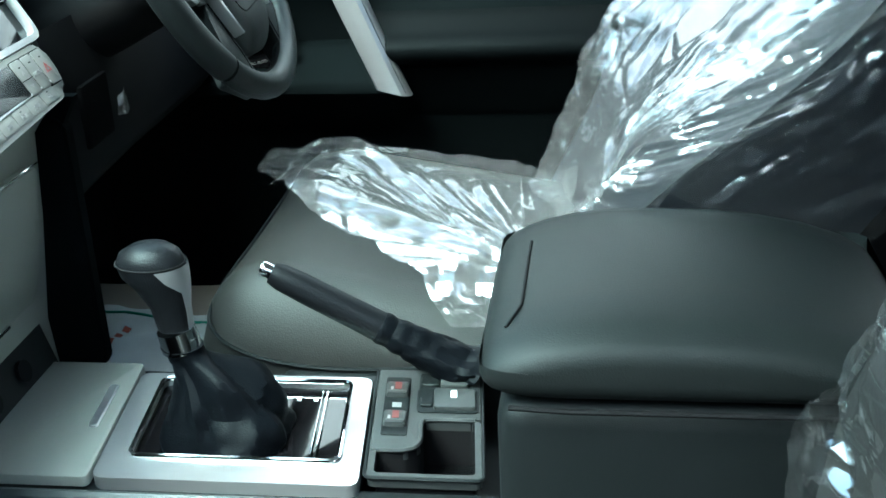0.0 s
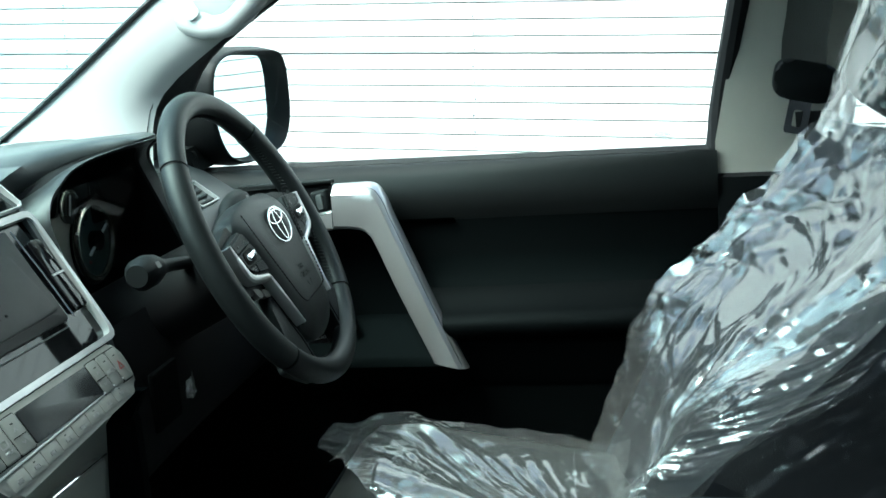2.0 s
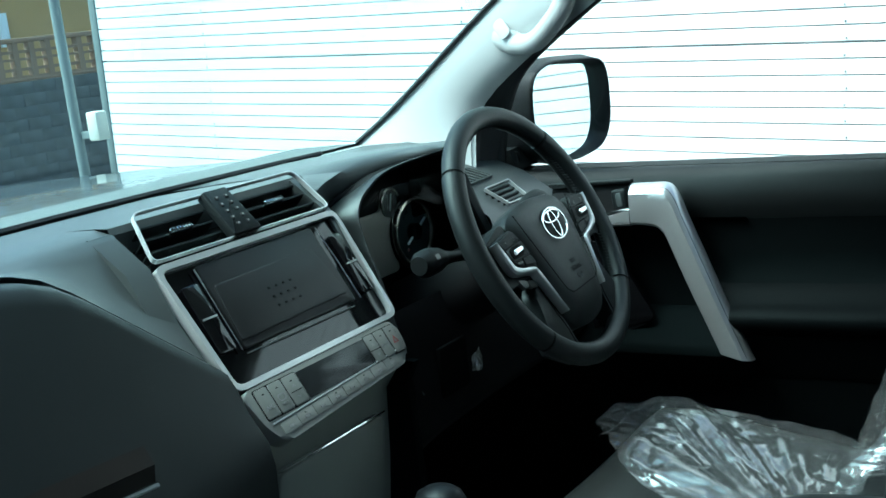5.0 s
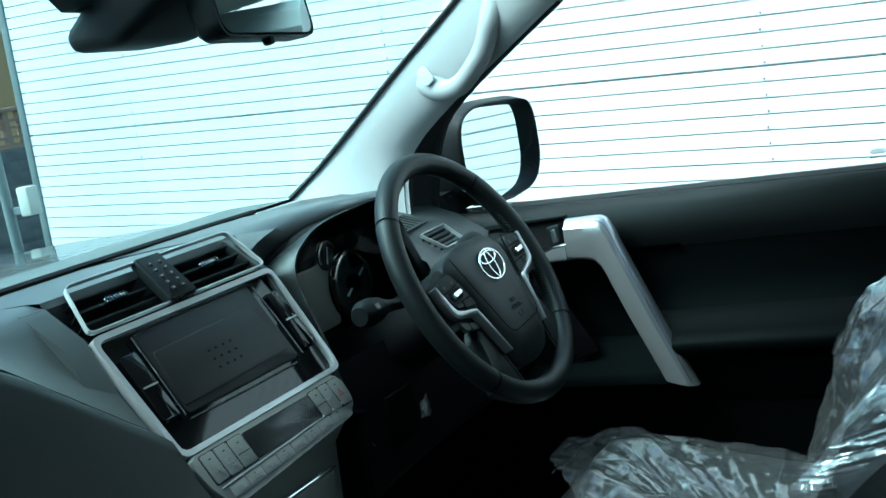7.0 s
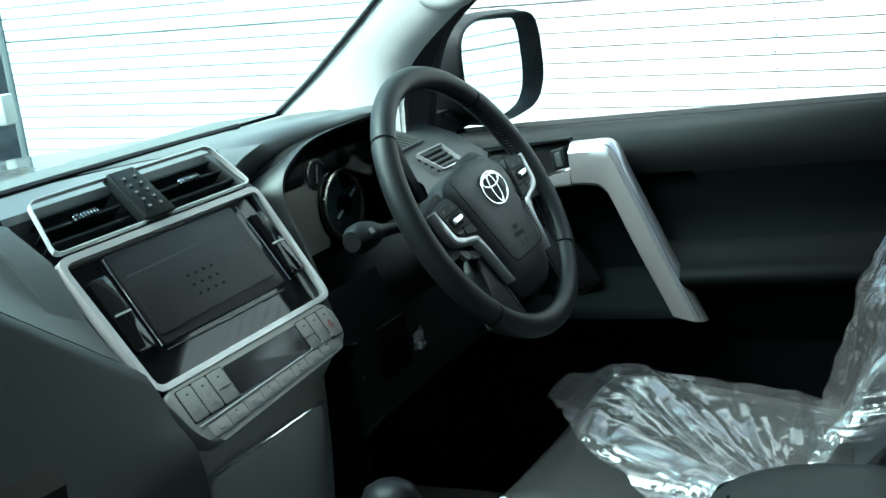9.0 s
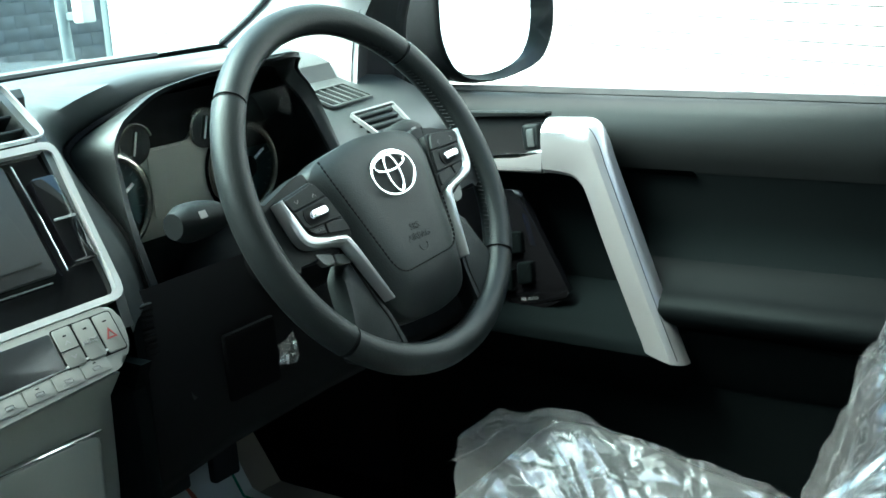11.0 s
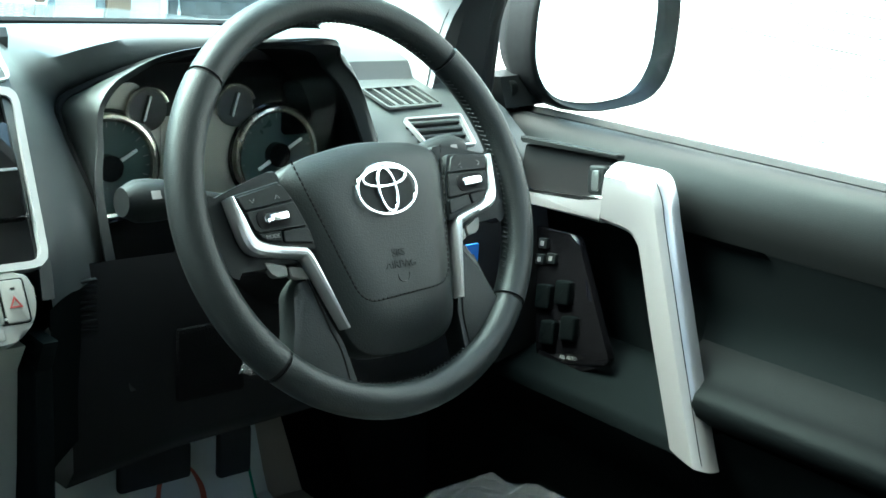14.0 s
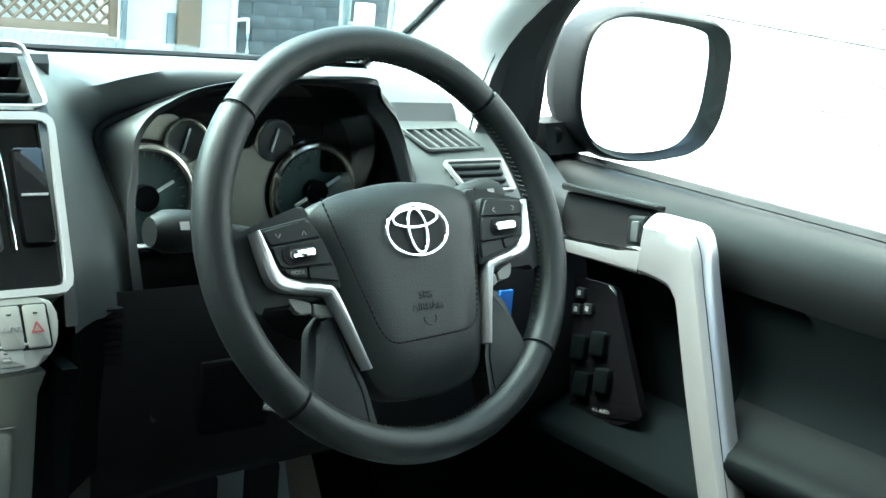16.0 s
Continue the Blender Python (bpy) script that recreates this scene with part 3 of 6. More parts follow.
part("stack_flank", solid([[(x, 0.222, 1.287), (x, 0.174, 1.25), (x, 0.11, 1.12), (x, 0.10, 1.06), (x, 0.12, 1.0), (x, 0.15, 0.80), (x, 0.30, 0.80), (x, 0.30, 1.28)] for x in (-0.170, -0.138)]), M_DASH, dash)

# instrument hood: an arch of sections from its lip to the windscreen
# G: the dark groove, R: front edge of the rim, H_IN: edge of the opening, H_BACK: soft ridge, H_FAR: windscreen side
G = [(0.246, 0.168, 1.085), (0.248, 0.190, 1.140), (0.242, 0.240, 1.192), (0.240, 0.255, 1.222), (0.267, 0.256, 1.238), (0.304, 0.240, 1.255), (0.340, 0.226, 1.267),
     (0.385, 0.200, 1.277), (0.425, 0.160, 1.286), (0.478, 0.163, 1.285), (0.507, 0.193, 1.267), (0.545, 0.202, 1.225), (0.570, 0.170, 1.100)]
R = [(0.246, 0.126, 0.985), (0.234, 0.163, 1.144), (0.246, 0.186, 1.195), (0.252, 0.196, 1.224), (0.266, 0.199, 1.245), (0.286, 0.197, 1.259), (0.314, 0.192, 1.272),
     (0.355, 0.178, 1.281), (0.424, 0.150, 1.287), (0.478, 0.160, 1.286), (0.504, 0.195, 1.264), (0.541, 0.203, 1.224), (0.568, 0.165, 1.100)]
H_IN = [(0.262, 0.130, 0.985), (0.246, 0.166, 1.140), (0.255, 0.190, 1.190), (0.260, 0.200, 1.220), (0.273, 0.202, 1.240), (0.292, 0.200, 1.253), (0.318, 0.197, 1.266),
        (0.357, 0.186, 1.274), (0.420, 0.178, 1.277), (0.468, 0.188, 1.272), (0.494, 0.204, 1.255), (0.530, 0.206, 1.215), (0.558, 0.170, 1.100)]
H_BACK = [(0.202, 0.128, 1.085), (0.205, 0.150, 1.138), (0.205, 0.195, 1.208), (0.200, 0.222, 1.256), (0.245, 0.246, 1.267), (0.290, 0.246, 1.278), (0.335, 0.242, 1.287),
          (0.385, 0.216, 1.291), (0.425, 0.180, 1.293), (0.485, 0.182, 1.290), (0.518, 0.213, 1.274), (0.556, 0.222, 1.230), (0.584, 0.175, 1.100)]
H_FAR = [(0.166, 0.094, 1.085), (0.166, 0.108, 1.130), (0.166, 0.172, 1.238), (0.168, 0.222, 1.288), (0.190, 0.320, 1.2885), (0.235, 0.512, 1.269), (0.300, 0.512, 1.269),
         (0.360, 0.512, 1.269), (0.420, 0.512, 1.269), (0.490, 0.512, 1.268), (0.560, 0.505, 1.262), (0.590, 0.300, 1.222), (0.600, 0.190, 1.100)]
g_line, r_line, h_in, h_back, h_far = (spline(q, 61) for q in (G, R, H_IN, H_BACK, H_FAR))


def between_lines(a, b, f, lift=0.0):
    return [p.lerp(q, f) + Vector((0, 0, lift)) for p, q in zip(a, b)]


part("hood_cover", sheet([h_far, between_lines(h_back, h_far, 0.6, 0.002), between_lines(h_back, h_far, 0.25, 0.002), h_back, between_lines(h_back, g_line, 0.4, 0.001), between_lines(h_back, g_line, 0.85, 0.0008), [p + Vector((0, 0.004, -0.002)) for p in g_line]]), M_DASH, dash, "black dash top over the instruments", angle=70)
# hood rim in the darker copy, its shade painted in
part("instrument_hood", sheet([[p + Vector((0.001, 0.004, -0.005)) for p in g_line], [p + Vector((0.002, -0.001, -0.004)) for p in g_line], between_lines(g_line, r_line, 0.5), between_lines(g_line, r_line, 0.92), between_lines(r_line, h_in, 0.12), between_lines(r_line, h_in, 0.9), [p + Vector((0, 0.003, 0)) for p in h_in]]), M_DASH_SHADE, dash, "black hood round the instruments", angle=38)
# dark sheet where the dash side falls into shade below the hood
part("column_side", sheet([[(0.160, 0.085, z), (0.170, 0.096, z), (0.202, 0.130, z), (0.246, 0.170, z), (0.262, 0.180, z)] for z in (1.086, 1.03, 0.95)]), M_LOW_SHADE, dash, "lower dash side by the stack, darkened for shade", angle=60)
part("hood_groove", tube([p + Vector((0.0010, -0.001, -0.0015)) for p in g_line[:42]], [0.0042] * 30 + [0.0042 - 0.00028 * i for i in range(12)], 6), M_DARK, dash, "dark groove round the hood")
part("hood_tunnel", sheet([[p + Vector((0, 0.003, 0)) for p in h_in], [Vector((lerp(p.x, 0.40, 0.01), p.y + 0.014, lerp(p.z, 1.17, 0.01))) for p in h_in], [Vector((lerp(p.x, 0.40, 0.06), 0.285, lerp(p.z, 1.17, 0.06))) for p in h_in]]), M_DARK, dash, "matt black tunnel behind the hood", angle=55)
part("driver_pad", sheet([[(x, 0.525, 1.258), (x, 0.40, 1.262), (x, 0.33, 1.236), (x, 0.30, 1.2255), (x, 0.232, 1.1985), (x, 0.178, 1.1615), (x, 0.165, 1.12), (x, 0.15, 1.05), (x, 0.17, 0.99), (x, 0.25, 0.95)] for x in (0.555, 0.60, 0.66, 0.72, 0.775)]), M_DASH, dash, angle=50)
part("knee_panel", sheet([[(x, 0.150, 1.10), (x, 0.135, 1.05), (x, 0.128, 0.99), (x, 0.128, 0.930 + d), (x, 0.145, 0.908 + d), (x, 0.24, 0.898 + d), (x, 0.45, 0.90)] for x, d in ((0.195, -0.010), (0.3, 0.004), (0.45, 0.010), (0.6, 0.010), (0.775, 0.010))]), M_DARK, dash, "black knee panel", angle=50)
part("cluster_plate", box(0.22, 0.555, 0.284, 0.290, 1.05, 1.252), M_DARK, dash)


def stack_frame():
    return frame_of((0.016, 0.174, 1.2455), (1, 0, 0), (0, 0.076, 0.123))


BZ = stack_frame()
b_out = soften([(-0.1535, 0.003), (0.1555, 0.003), (0.148, -0.150), (-0.145, -0.152)], 0.014)
b_in = soften([(-0.1465, -0.0040), (0.1495, -0.0040), (0.1425, -0.1440), (-0.1390, -0.1455)], 0.010)
part("silver_bezel", ring_plate(b_out, b_in, 0.012, BZ, base=-0.006), M_BEZEL, dash, "satin silver frame round the radio")
part("bezel_skirt", ring_plate([(x * 0.995, y * 0.995) for x, y in b_out], b_in, 0.026, BZ, base=-0.033), M_DASH, dash)
part("gloss_panel", plate(b_in, 0.004, BZ, base=-0.006), M_PIANO, dash, "gloss black radio surround")
radio = part("radio_blank", plate(rounded(-0.098, 0.100, -0.112, -0.009, 0.004), 0.004, BZ, 0.0015, base=-0.001), M_SCREEN, dash, "black blanking plate with a dot grid")
VF = frame_of((0.016, 0.174 + 0.004, 1.2455 + 0.006), (1, 0, 0), (0, 0.045, 0.047))
v_out = soften([(-0.125, 0.066), (0.146, 0.066), (0.154, 0.0), (-0.147, 0.0)], 0.010)
v_in = soften([(-0.1236, 0.0646), (0.1442, 0.0644), (0.1518, 0.0012), (-0.1456, 0.0012)], 0.009)
vent = part("vent_frame", ring_plate(v_out, v_in, 0.006, VF), M_BEZEL, dash, "silver air vent frame")
part("vent_box", plate(v_in, 0.002, VF, base=-0.03), M_DARK, vent)


def bz(a, b, h=0.0):
    return BZ @ Vector((a, b, h))


def words(body, size, m, mat, parent, name="lettering", depth=0.0003, label=""):
    """Flat lettering, centred on the frame m."""
    cu = bpy.data.curves.new("text", "FONT")
    cu.body, cu.size, cu.align_x, cu.align_y, cu.extrude = body, size, "CENTER", "CENTER", depth
    tmp = bpy.data.objects.new("text", cu)
    me = bpy.data.meshes.new_from_object(tmp)
    bpy.data.objects.remove(tmp)
    me.transform(m)
    me.materials.clear()
    me.materials.append(mat)
    me.name = name
    ob = new(name, me)
    ob.parent = parent
    if label:
        ob["label"] = label
    return ob


def bar(m, a0, a1, b0, b1, h0, h1, mat, parent, name="mark", bevel=0.0):
    return part(name, box(a0, a1, b0, b1, h0, h1, bevel, 2, m), mat, parent)


# radio plate: raised inner panel, dot grid, side keys
part("inner_panel", plate(soften([(-0.090, -0.036), (0.078, -0.033), (0.092, -0.100), (-0.098, -0.103)], 0.005), 0.0015, BZ, 0.0008, base=0.003), M_SCREEN, radio)
for r in range(3):
    for c in range(4):
        bar(BZ, -0.022 + c * 0.0125, -0.019 + c * 0.0125, -0.062 - r * 0.011, -0.0595 - r * 0.011, 0.0045, 0.0052, M_DARK, radio, "dot")
for side, a0, a1 in (("left", -0.1330, -0.1085), ("right", 0.1170, 0.1420)):
    part("side_key", plate(rounded(a0, a1, -0.108, -0.027, 0.004), 0.006, BZ, 0.0015, base=-0.002), M_PIANO, dash, "gloss black side key")
    bar(BZ, a0 + 0.002, a1 - 0.002, -0.0685, -0.0665, 0.004, 0.0055, M_SILVER, dash, "key_line")
for a in (-0.1035, 0.1085):
    part("chrome_strip", tube([bz(a * 0.985, -0.012, 0.003), bz(a, -0.06, 0.0035), bz(a * 1.0, -0.112, 0.003)], 0.0010, 8), M_CHROME, dash)
part("lower_lip", tube([bz(-0.098, -0.117, 0.001), bz(0.0, -0.118, 0.001), bz(0.092, -0.118, 0.001)], 0.0008, 6), M_DASH, dash)

# centre air vents
for side in (-1, 1):
    for i in range(3):
        b = 0.016 + i * 0.016
        a0, a1 = (-0.138 + 0.006 * i, -0.026) if side < 0 else (0.026, 0.143 - 0.004 * i)
        part("vent_slat", box(a0, a1, b - 0.0014, b + 0.0014, -0.022, -0.001, 0.0008, 1, VF), M_BLACK, vent)
    a = -0.078 if side < 0 else 0.078
    part("vent_slider", box(a - 0.017, a + 0.017, 0.029, 0.0345, -0.004, 0.006, 0.002, 2, VF), M_CHROME, vent, "chrome vent slider")
    for i in range(7):
        bar(VF, a - 0.014 + i * 0.0045, a - 0.0128 + i * 0.0045, 0.0285, 0.035, 0.0055, 0.0066, M_DARK, dash, "notch")
divider = part("vent_divider", plate(soften([(-0.020, 0.066), (0.020, 0.066), (0.022, 0.0), (-0.024, 0.0)], 0.003), 0.012, VF, 0.003, base=-0.002), M_BLACK, dash, "black divider with ribbed thumb wheels")
for i in range(5):
    for a in (-0.008, 0.008):
        bar(VF, a - 0.0025, a + 0.0025, 0.010 + i * 0.010, 0.0145 + i * 0.010, 0.009, 0.0115, M_RUBBER, divider, "thumb_wheel_rib", 0.0008)
        bar(VF, a - 0.0012, a + 0.0012, 0.0112 + i * 0.010, 0.0132 + i * 0.010, 0.011, 0.012, M_GREYINK, divider, "dot")

# climate control panel, in the plane of the stack
CZ = BZ @ Matrix.Translation((-0.0075, 0, -0.001)) @ Matrix.Diagonal((0.94, 1, 1, 1))


def cz(a, b, h=0.0):
    return CZ @ Vector((a, b, h))


cp = soften([(-0.147, -0.1535), (0.147, -0.1515), (0.145, -0.186), (0.128, -0.206), (-0.120, -0.220), (-0.137, -0.200)], 0.014, 5)
climate = part("climate_panel", plate(cp, 0.020, CZ, 0.004, 3, base=-0.012), M_GREY, dash, "warm silver climate control panel")
part("climate_display", plate(rounded(-0.056, 0.074, -0.1905, -0.1585, 0.002), 0.003, CZ, 0.0006, base=0.0065), M_DISPLAY, climate, "dark climate display")
part("divider_line", tube([cz(-0.128, -0.1965, 0.0085), cz(0.0, -0.1925, 0.0085), cz(0.124, -0.1875, 0.0085)], 0.0011, 6), M_SILVER, climate)
part("key_bed", plate(rounded(-0.1312, -0.0570, -0.1925, -0.1565, 0.003), 0.0008, CZ, base=0.0076), M_DARK, climate, "dark joint behind the keys")
part("key_bed", plate(rounded(0.0752, 0.1388, -0.1925, -0.1565, 0.003), 0.0008, CZ, base=0.0076), M_DARK, climate)
cols = [(-0.130, -0.108), (-0.107, -0.084), (-0.083, -0.058), (0.076, 0.096), (0.097, 0.117), (0.118, 0.138)]
for i, (a0, a1) in enumerate(cols):
    part("climate_key", plate(rounded(a0 + 0.0006, a1 - 0.0006, -0.1915, -0.1575, 0.0025), 0.0030, CZ, 0.0010, base=0.0068), M_GREY, climate, "silver climate key")
    bar(CZ, (a0 + a1) / 2 - 0.0018, (a0 + a1) / 2 + 0.0018, -0.1652, -0.1640, 0.0097, 0.0101, M_DARK, climate, "mark")


def czt(a, b, h=0.0101):
    return frame_of(cz(a, b, h), (1, 0, 0), (0, 0.5257, 0.8507))


words("A/C", 0.0075, czt(-0.119, -0.180), M_GREYINK, climate)
words("MAX", 0.0048, czt(-0.0955, -0.1835), M_GREYINK, climate)
part("mark", ring_plate(rounded(-0.1015, -0.0895, -0.1795, -0.1715, 0.003), rounded(-0.1002, -0.0908, -0.1783, -0.1727, 0.0022), 0.0003, CZ, base=0.0098), M_GREYINK, climate)
words("AUTO", 0.0058, czt(0.107, -0.176), M_GREYINK, climate)
for a in (-0.0705, 0.086):
    part("arrow", plate([(a - 0.003, -0.1715), (a, -0.1685), (a + 0.003, -0.1715), (a + 0.0022, -0.1722), (a, -0.1702), (a - 0.0022, -0.1722)], 0.0003, CZ, base=0.0098), M_GREYINK, climate)
    part("arrow", plate([(a - 0.003, -0.1820), (a, -0.1850), (a + 0.003, -0.1820), (a + 0.0022, -0.1813), (a, -0.1833), (a - 0.0022, -0.1813)], 0.0003, CZ, base=0.0098), M_GREYINK, climate)
    bar(CZ, a - 0.010, a + 0.010, -0.1770, -0.1762, 0.0090, 0.0102, M_DARK, climate, "mark")
# hazard triangle
part("hazard_triangle", ring_plate([(0.1225, -0.180), (0.1335, -0.180), (0.128, -0.1705)], [(0.1247, -0.1786), (0.1313, -0.1786), (0.128, -0.1732)], 0.0004, CZ, base=0.0098), M_RED, climate, "red hazard triangle")
# second row of keys
for i in range(8):
    a0 = -0.119 + i * 0.0293
    k = -0.2125 + (a0 + 0.124) * 0.040
    part("climate_key", plate(rounded(a0, a0 + 0.0280, k, k + 0.0135, 0.0015), 0.0015, CZ, 0.0004, base=0.0074), M_GREY, climate)
    am = a0 + 0.0140
    bar(CZ, am - 0.0040, am + 0.0040, k + 0.0040, k + 0.0072, 0.0086, 0.0092, M_GREYINK, climate, "mark", 0.0008)
    if i % 2:
        bar(CZ, am - 0.0015, am + 0.0015, k + 0.0098, k + 0.0108, 0.0086, 0.0092, M_DARK, climate, "mark")
words("OFF", 0.0055, frame_of(cz(0.068, -0.2030, 0.0087), (1, 0, 0), (0, 0.5257, 0.8507)), M_GREYINK, climate)

# lower centre face with its storage flap
LF = frame_of((0.012, 0.108, 1.0), (1, 0, 0), (0, -0.04, 0.2))
part("lower_face", solid([[(x, 0.085, 1.060), (x, 0.104, 1.035), (x, 0.112, 0.95), (x, 0.128, 0.84), (x, 0.125, 0.79), (x, 0.24, 0.79), (x, 0.24, 1.06)] for x in (-0.118, -0.112, 0.134, 0.140)]), M_FACE_LIT, dash, "warm silver lower centre panel")
part("storage_flap", plate(soften([(-0.092, 0.012), (0.108, 0.012), (0.112, -0.10), (0.090, -0.150), (-0.080, -0.150), (-0.094, -0.10)], 0.012), 0.010, LF, 0.003, 2), M_FACE_LIT, dash, "silver storage flap")
part("flap_edge", tube([LF @ Vector((-0.092, 0.014, 0.008)), LF @ Vector((0.108, 0.014, 0.008))], 0.0012, 6), M_CHROME, dash)
part("flap_pull", box(-0.030, 0.045, -0.130, -0.126, 0.008, 0.013, 0.001, 1, LF), M_CHROME, dash, "thin bright pull line")
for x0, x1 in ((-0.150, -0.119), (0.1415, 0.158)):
    part("knee_bolster", box(x0, x1, 0.074, 0.21, 0.78, 1.048, 0.015, 4), M_LOW_SHADE, dash, "black padded side of the stack", angle=60)
# socket panel at the foot of the stack
part("socket_panel", solid([[(x, 0.128, 0.845), (x, 0.115, 0.80), (x, 0.2, 0.79), (x, 0.2, 0.85)] for x in (-0.10, 0.12)]), M_BLACK, dash)
for x in (-0.06, 0.0, 0.06):
    b = bmesh.new()
    bmesh.ops.create_cone(b, cap_ends=True, segments=18, radius1=0.011, radius2=0.011, depth=0.006, matrix=Matrix.Translation((x, 0.120, 0.823)) @ Matrix.Rotation(radians(75), 4, "X"))
    part("socket_cap", b, M_DARK, dash)

# wood strip, silver line and glove box edge on the passenger's side
part("wood_strip", sheet([[(x, 0.0425, lerp(1.098, 1.108, f)), (x, 0.0395, lerp(1.115, 1.125, f)), (x, 0.0500, lerp(1.131, 1.141, f))] for x, f in ((-0.295, 0), (-0.38, 0.4), (-0.5, 0.8), (-0.70, 1))]), M_WOOD, dash, "dark wood dashboard strip")
part("strip_line", tube([(-0.294, 0.041, 1.095), (-0.38, 0.041, 1.100), (-0.5, 0.041, 1.106), (-0.70, 0.042, 1.110)], 0.0022, 6), M_SILVER, dash, "thin silver line")
part("glove_box_lid", sheet([[(x, 0.050, 1.055), (x, 0.040, 1.00), (x, 0.052, 0.93), (x, 0.085, 0.86)] for x in (-0.24, -0.4, -0.6, -0.70)]), M_BLACK, dash, "black glove box lid")

# ---- instruments ----
def disc(cx, cz, r, y, mat, name, parent, depth=0.004, seg=40, label=""):
    b = bmesh.new()
    bmesh.ops.create_cone(b, cap_ends=True, segments=seg, radius1=r, radius2=r, depth=depth, matrix=Matrix.Translation((cx, y, cz)) @ Matrix.Rotation(radians(90), 4, "X"))
    return part(name, b, mat, parent, label)


def hoop(cx, cz, r, y, t, mat, name, parent, a0=0, a1=360, label=""):
    full = a1 - a0 >= 360
    n = 48
    pts = [(cx + r * math.cos(radians(lerp(a0, a1, i / n))), y, cz + r * math.sin(radians(lerp(a0, a1, i / n)))) for i in range(n if full else n + 1)]
    return part(name, tube(pts, t, 8, closed=full, up=(0, 1, 0)), mat, parent, label)


part("cluster_face", plate(soften([(0.222, 1.105), (0.222, 1.19), (0.26, 1.226), (0.33, 1.236), (0.346, 1.200), (0.415, 1.200), (0.428, 1.232), (0.452, 1.228), (0.462, 1.200), (0.446, 1.180), (0.438, 1.150), (0.446, 1.105)], 0.010),
     0.004, frame_of((0, 0.281, 0), (1, 0, 0), (0, 0, 1))), M_CLUSTER, dash, "grey instrument plate")
for cx in (0.296, 0.486):
    dial = disc(cx, 1.155, 0.0485, 0.277, M_DIAL, "dial", dash, label="dark dial face")
    hoop(cx, 1.155, 0.0485, 0.272, 0.0042, M_DIALRING, "dial_ring", dial, label="warm silver dial ring")
    hoop(cx, 1.155, 0.0545, 0.276, 0.0022, M_PIANO, "dial_ring", dial)
    disc(cx, 1.155, 0.013, 0.270, M_PIANO, "needle_hub", dial, 0.010, 24)
    part("needle", tube([(cx - 0.024, 0.268, 1.141), (cx + 0.028, 0.268, 1.171)], [0.0020, 0.0018], 6), M_WHITEINK, dial, "white needle")
    for i in range(21):
        q = radians(-40 + 260 * i / 20)
        r0, r1 = (0.0385, 0.044) if i % 2 == 0 else (0.041, 0.044)
        part("tick", tube([(cx + r0 * math.cos(q), 0.2745, 1.155 + r0 * math.sin(q)), (cx + r1 * math.cos(q), 0.2745, 1.155 + r1 * math.sin(q))], 0.0006, 4), M_GREYINK, dial)
for cx, cz in ((0.338, 1.208), (0.436, 1.208)):
    dial = disc(cx, cz, 0.021, 0.276, M_DISPLAY, "small_dial", dash, 0.003, 30)
    hoop(cx, cz, 0.022, 0.273, 0.0022, M_DIALRING, "dial_ring", dial, 20, 200)
    part("needle", tube([(cx - 0.004, 0.272, cz - 0.010), (cx + 0.003, 0.272, cz + 0.014)], 0.0011, 6), M_WHITEINK, dial)
part("info_display", plate(rounded(0.492, 0.548, 1.175, 1.232, 0.006), 0.003, frame_of((0, 0.276, 0), (1, 0, 0), (0, 0, 1))), M_PIANO, dash, "dark information display")
part("trip_display", plate(rounded(0.353, 0.403, 1.125, 1.198, 0.004), 0.003, frame_of((0, 0.278, 0), (1, 0, 0), (0, 0, 1))), M_CLUSTER, dash, "grey display between the dials")
lens = part("cluster_lens", sheet([[(x, 0.235 - 0.02 * f, lerp(1.10, 1.245, f)) for x in (0.225, 0.30, 0.38, 0.46, 0.535)] for f in (0, 0.25, 0.5, 0.75, 1)]), M_GLASS, dash, "clear cover over the dials")
lens.visible_shadow = False
part("warning_lamp", box(0.468, 0.472, 0.2725, 0.2745, 1.128, 1.132), M_RED, dash)

# side vent and defroster outlet
SV = frame_of((0.650, 0.197, 1.1800), (1, 0.03, 0), (0, 0.040, 0.0265))
so = soften([(-0.041, 0.024), (0.044, 0.025), (0.033, -0.024), (-0.036, -0.024)], 0.004)
si = soften([(-0.0380, 0.0212), (0.0410, 0.0222), (0.0300, -0.0215), (-0.0330, -0.0215)], 0.003)
side_vent = part("vent_frame", ring_plate(so, si, 0.005, SV), M_SILVER, dash, "silver side vent frame")
part("vent_box", plate(si, 0.002, SV, base=-0.012), M_DARK, side_vent)
for i in range(4):
    b = -0.0155 + i * 0.0108
    part("vent_slat", box(-0.0335 - 0.0012 * i, 0.031 + 0.0025 * i, b - 0.0012, b + 0.0022, -0.010, 0.001, 0.0008, 1, SV), M_BLACK, side_vent)
OM = frame_of((0.640, 0.258, 1.2105), (1, 0.10, 0), (0, 0.068, 0.0265))
outlet = part("defroster_box", ring_plate(soften([(-0.045, 0.024), (0.040, 0.024), (0.046, -0.022), (-0.040, -0.022)], 0.004), soften([(-0.042, 0.021), (0.037, 0.021), (0.043, -0.019), (-0.037, -0.019)], 0.003), 0.003, OM, base=0.0005), M_DASH, dash, "black defroster outlet")
part("outlet_floor", plate(soften([(-0.042, 0.021), (0.037, 0.021), (0.043, -0.019), (-0.037, -0.019)], 0.003), 0.0005, OM, base=0.0006), M_DARK, outlet)
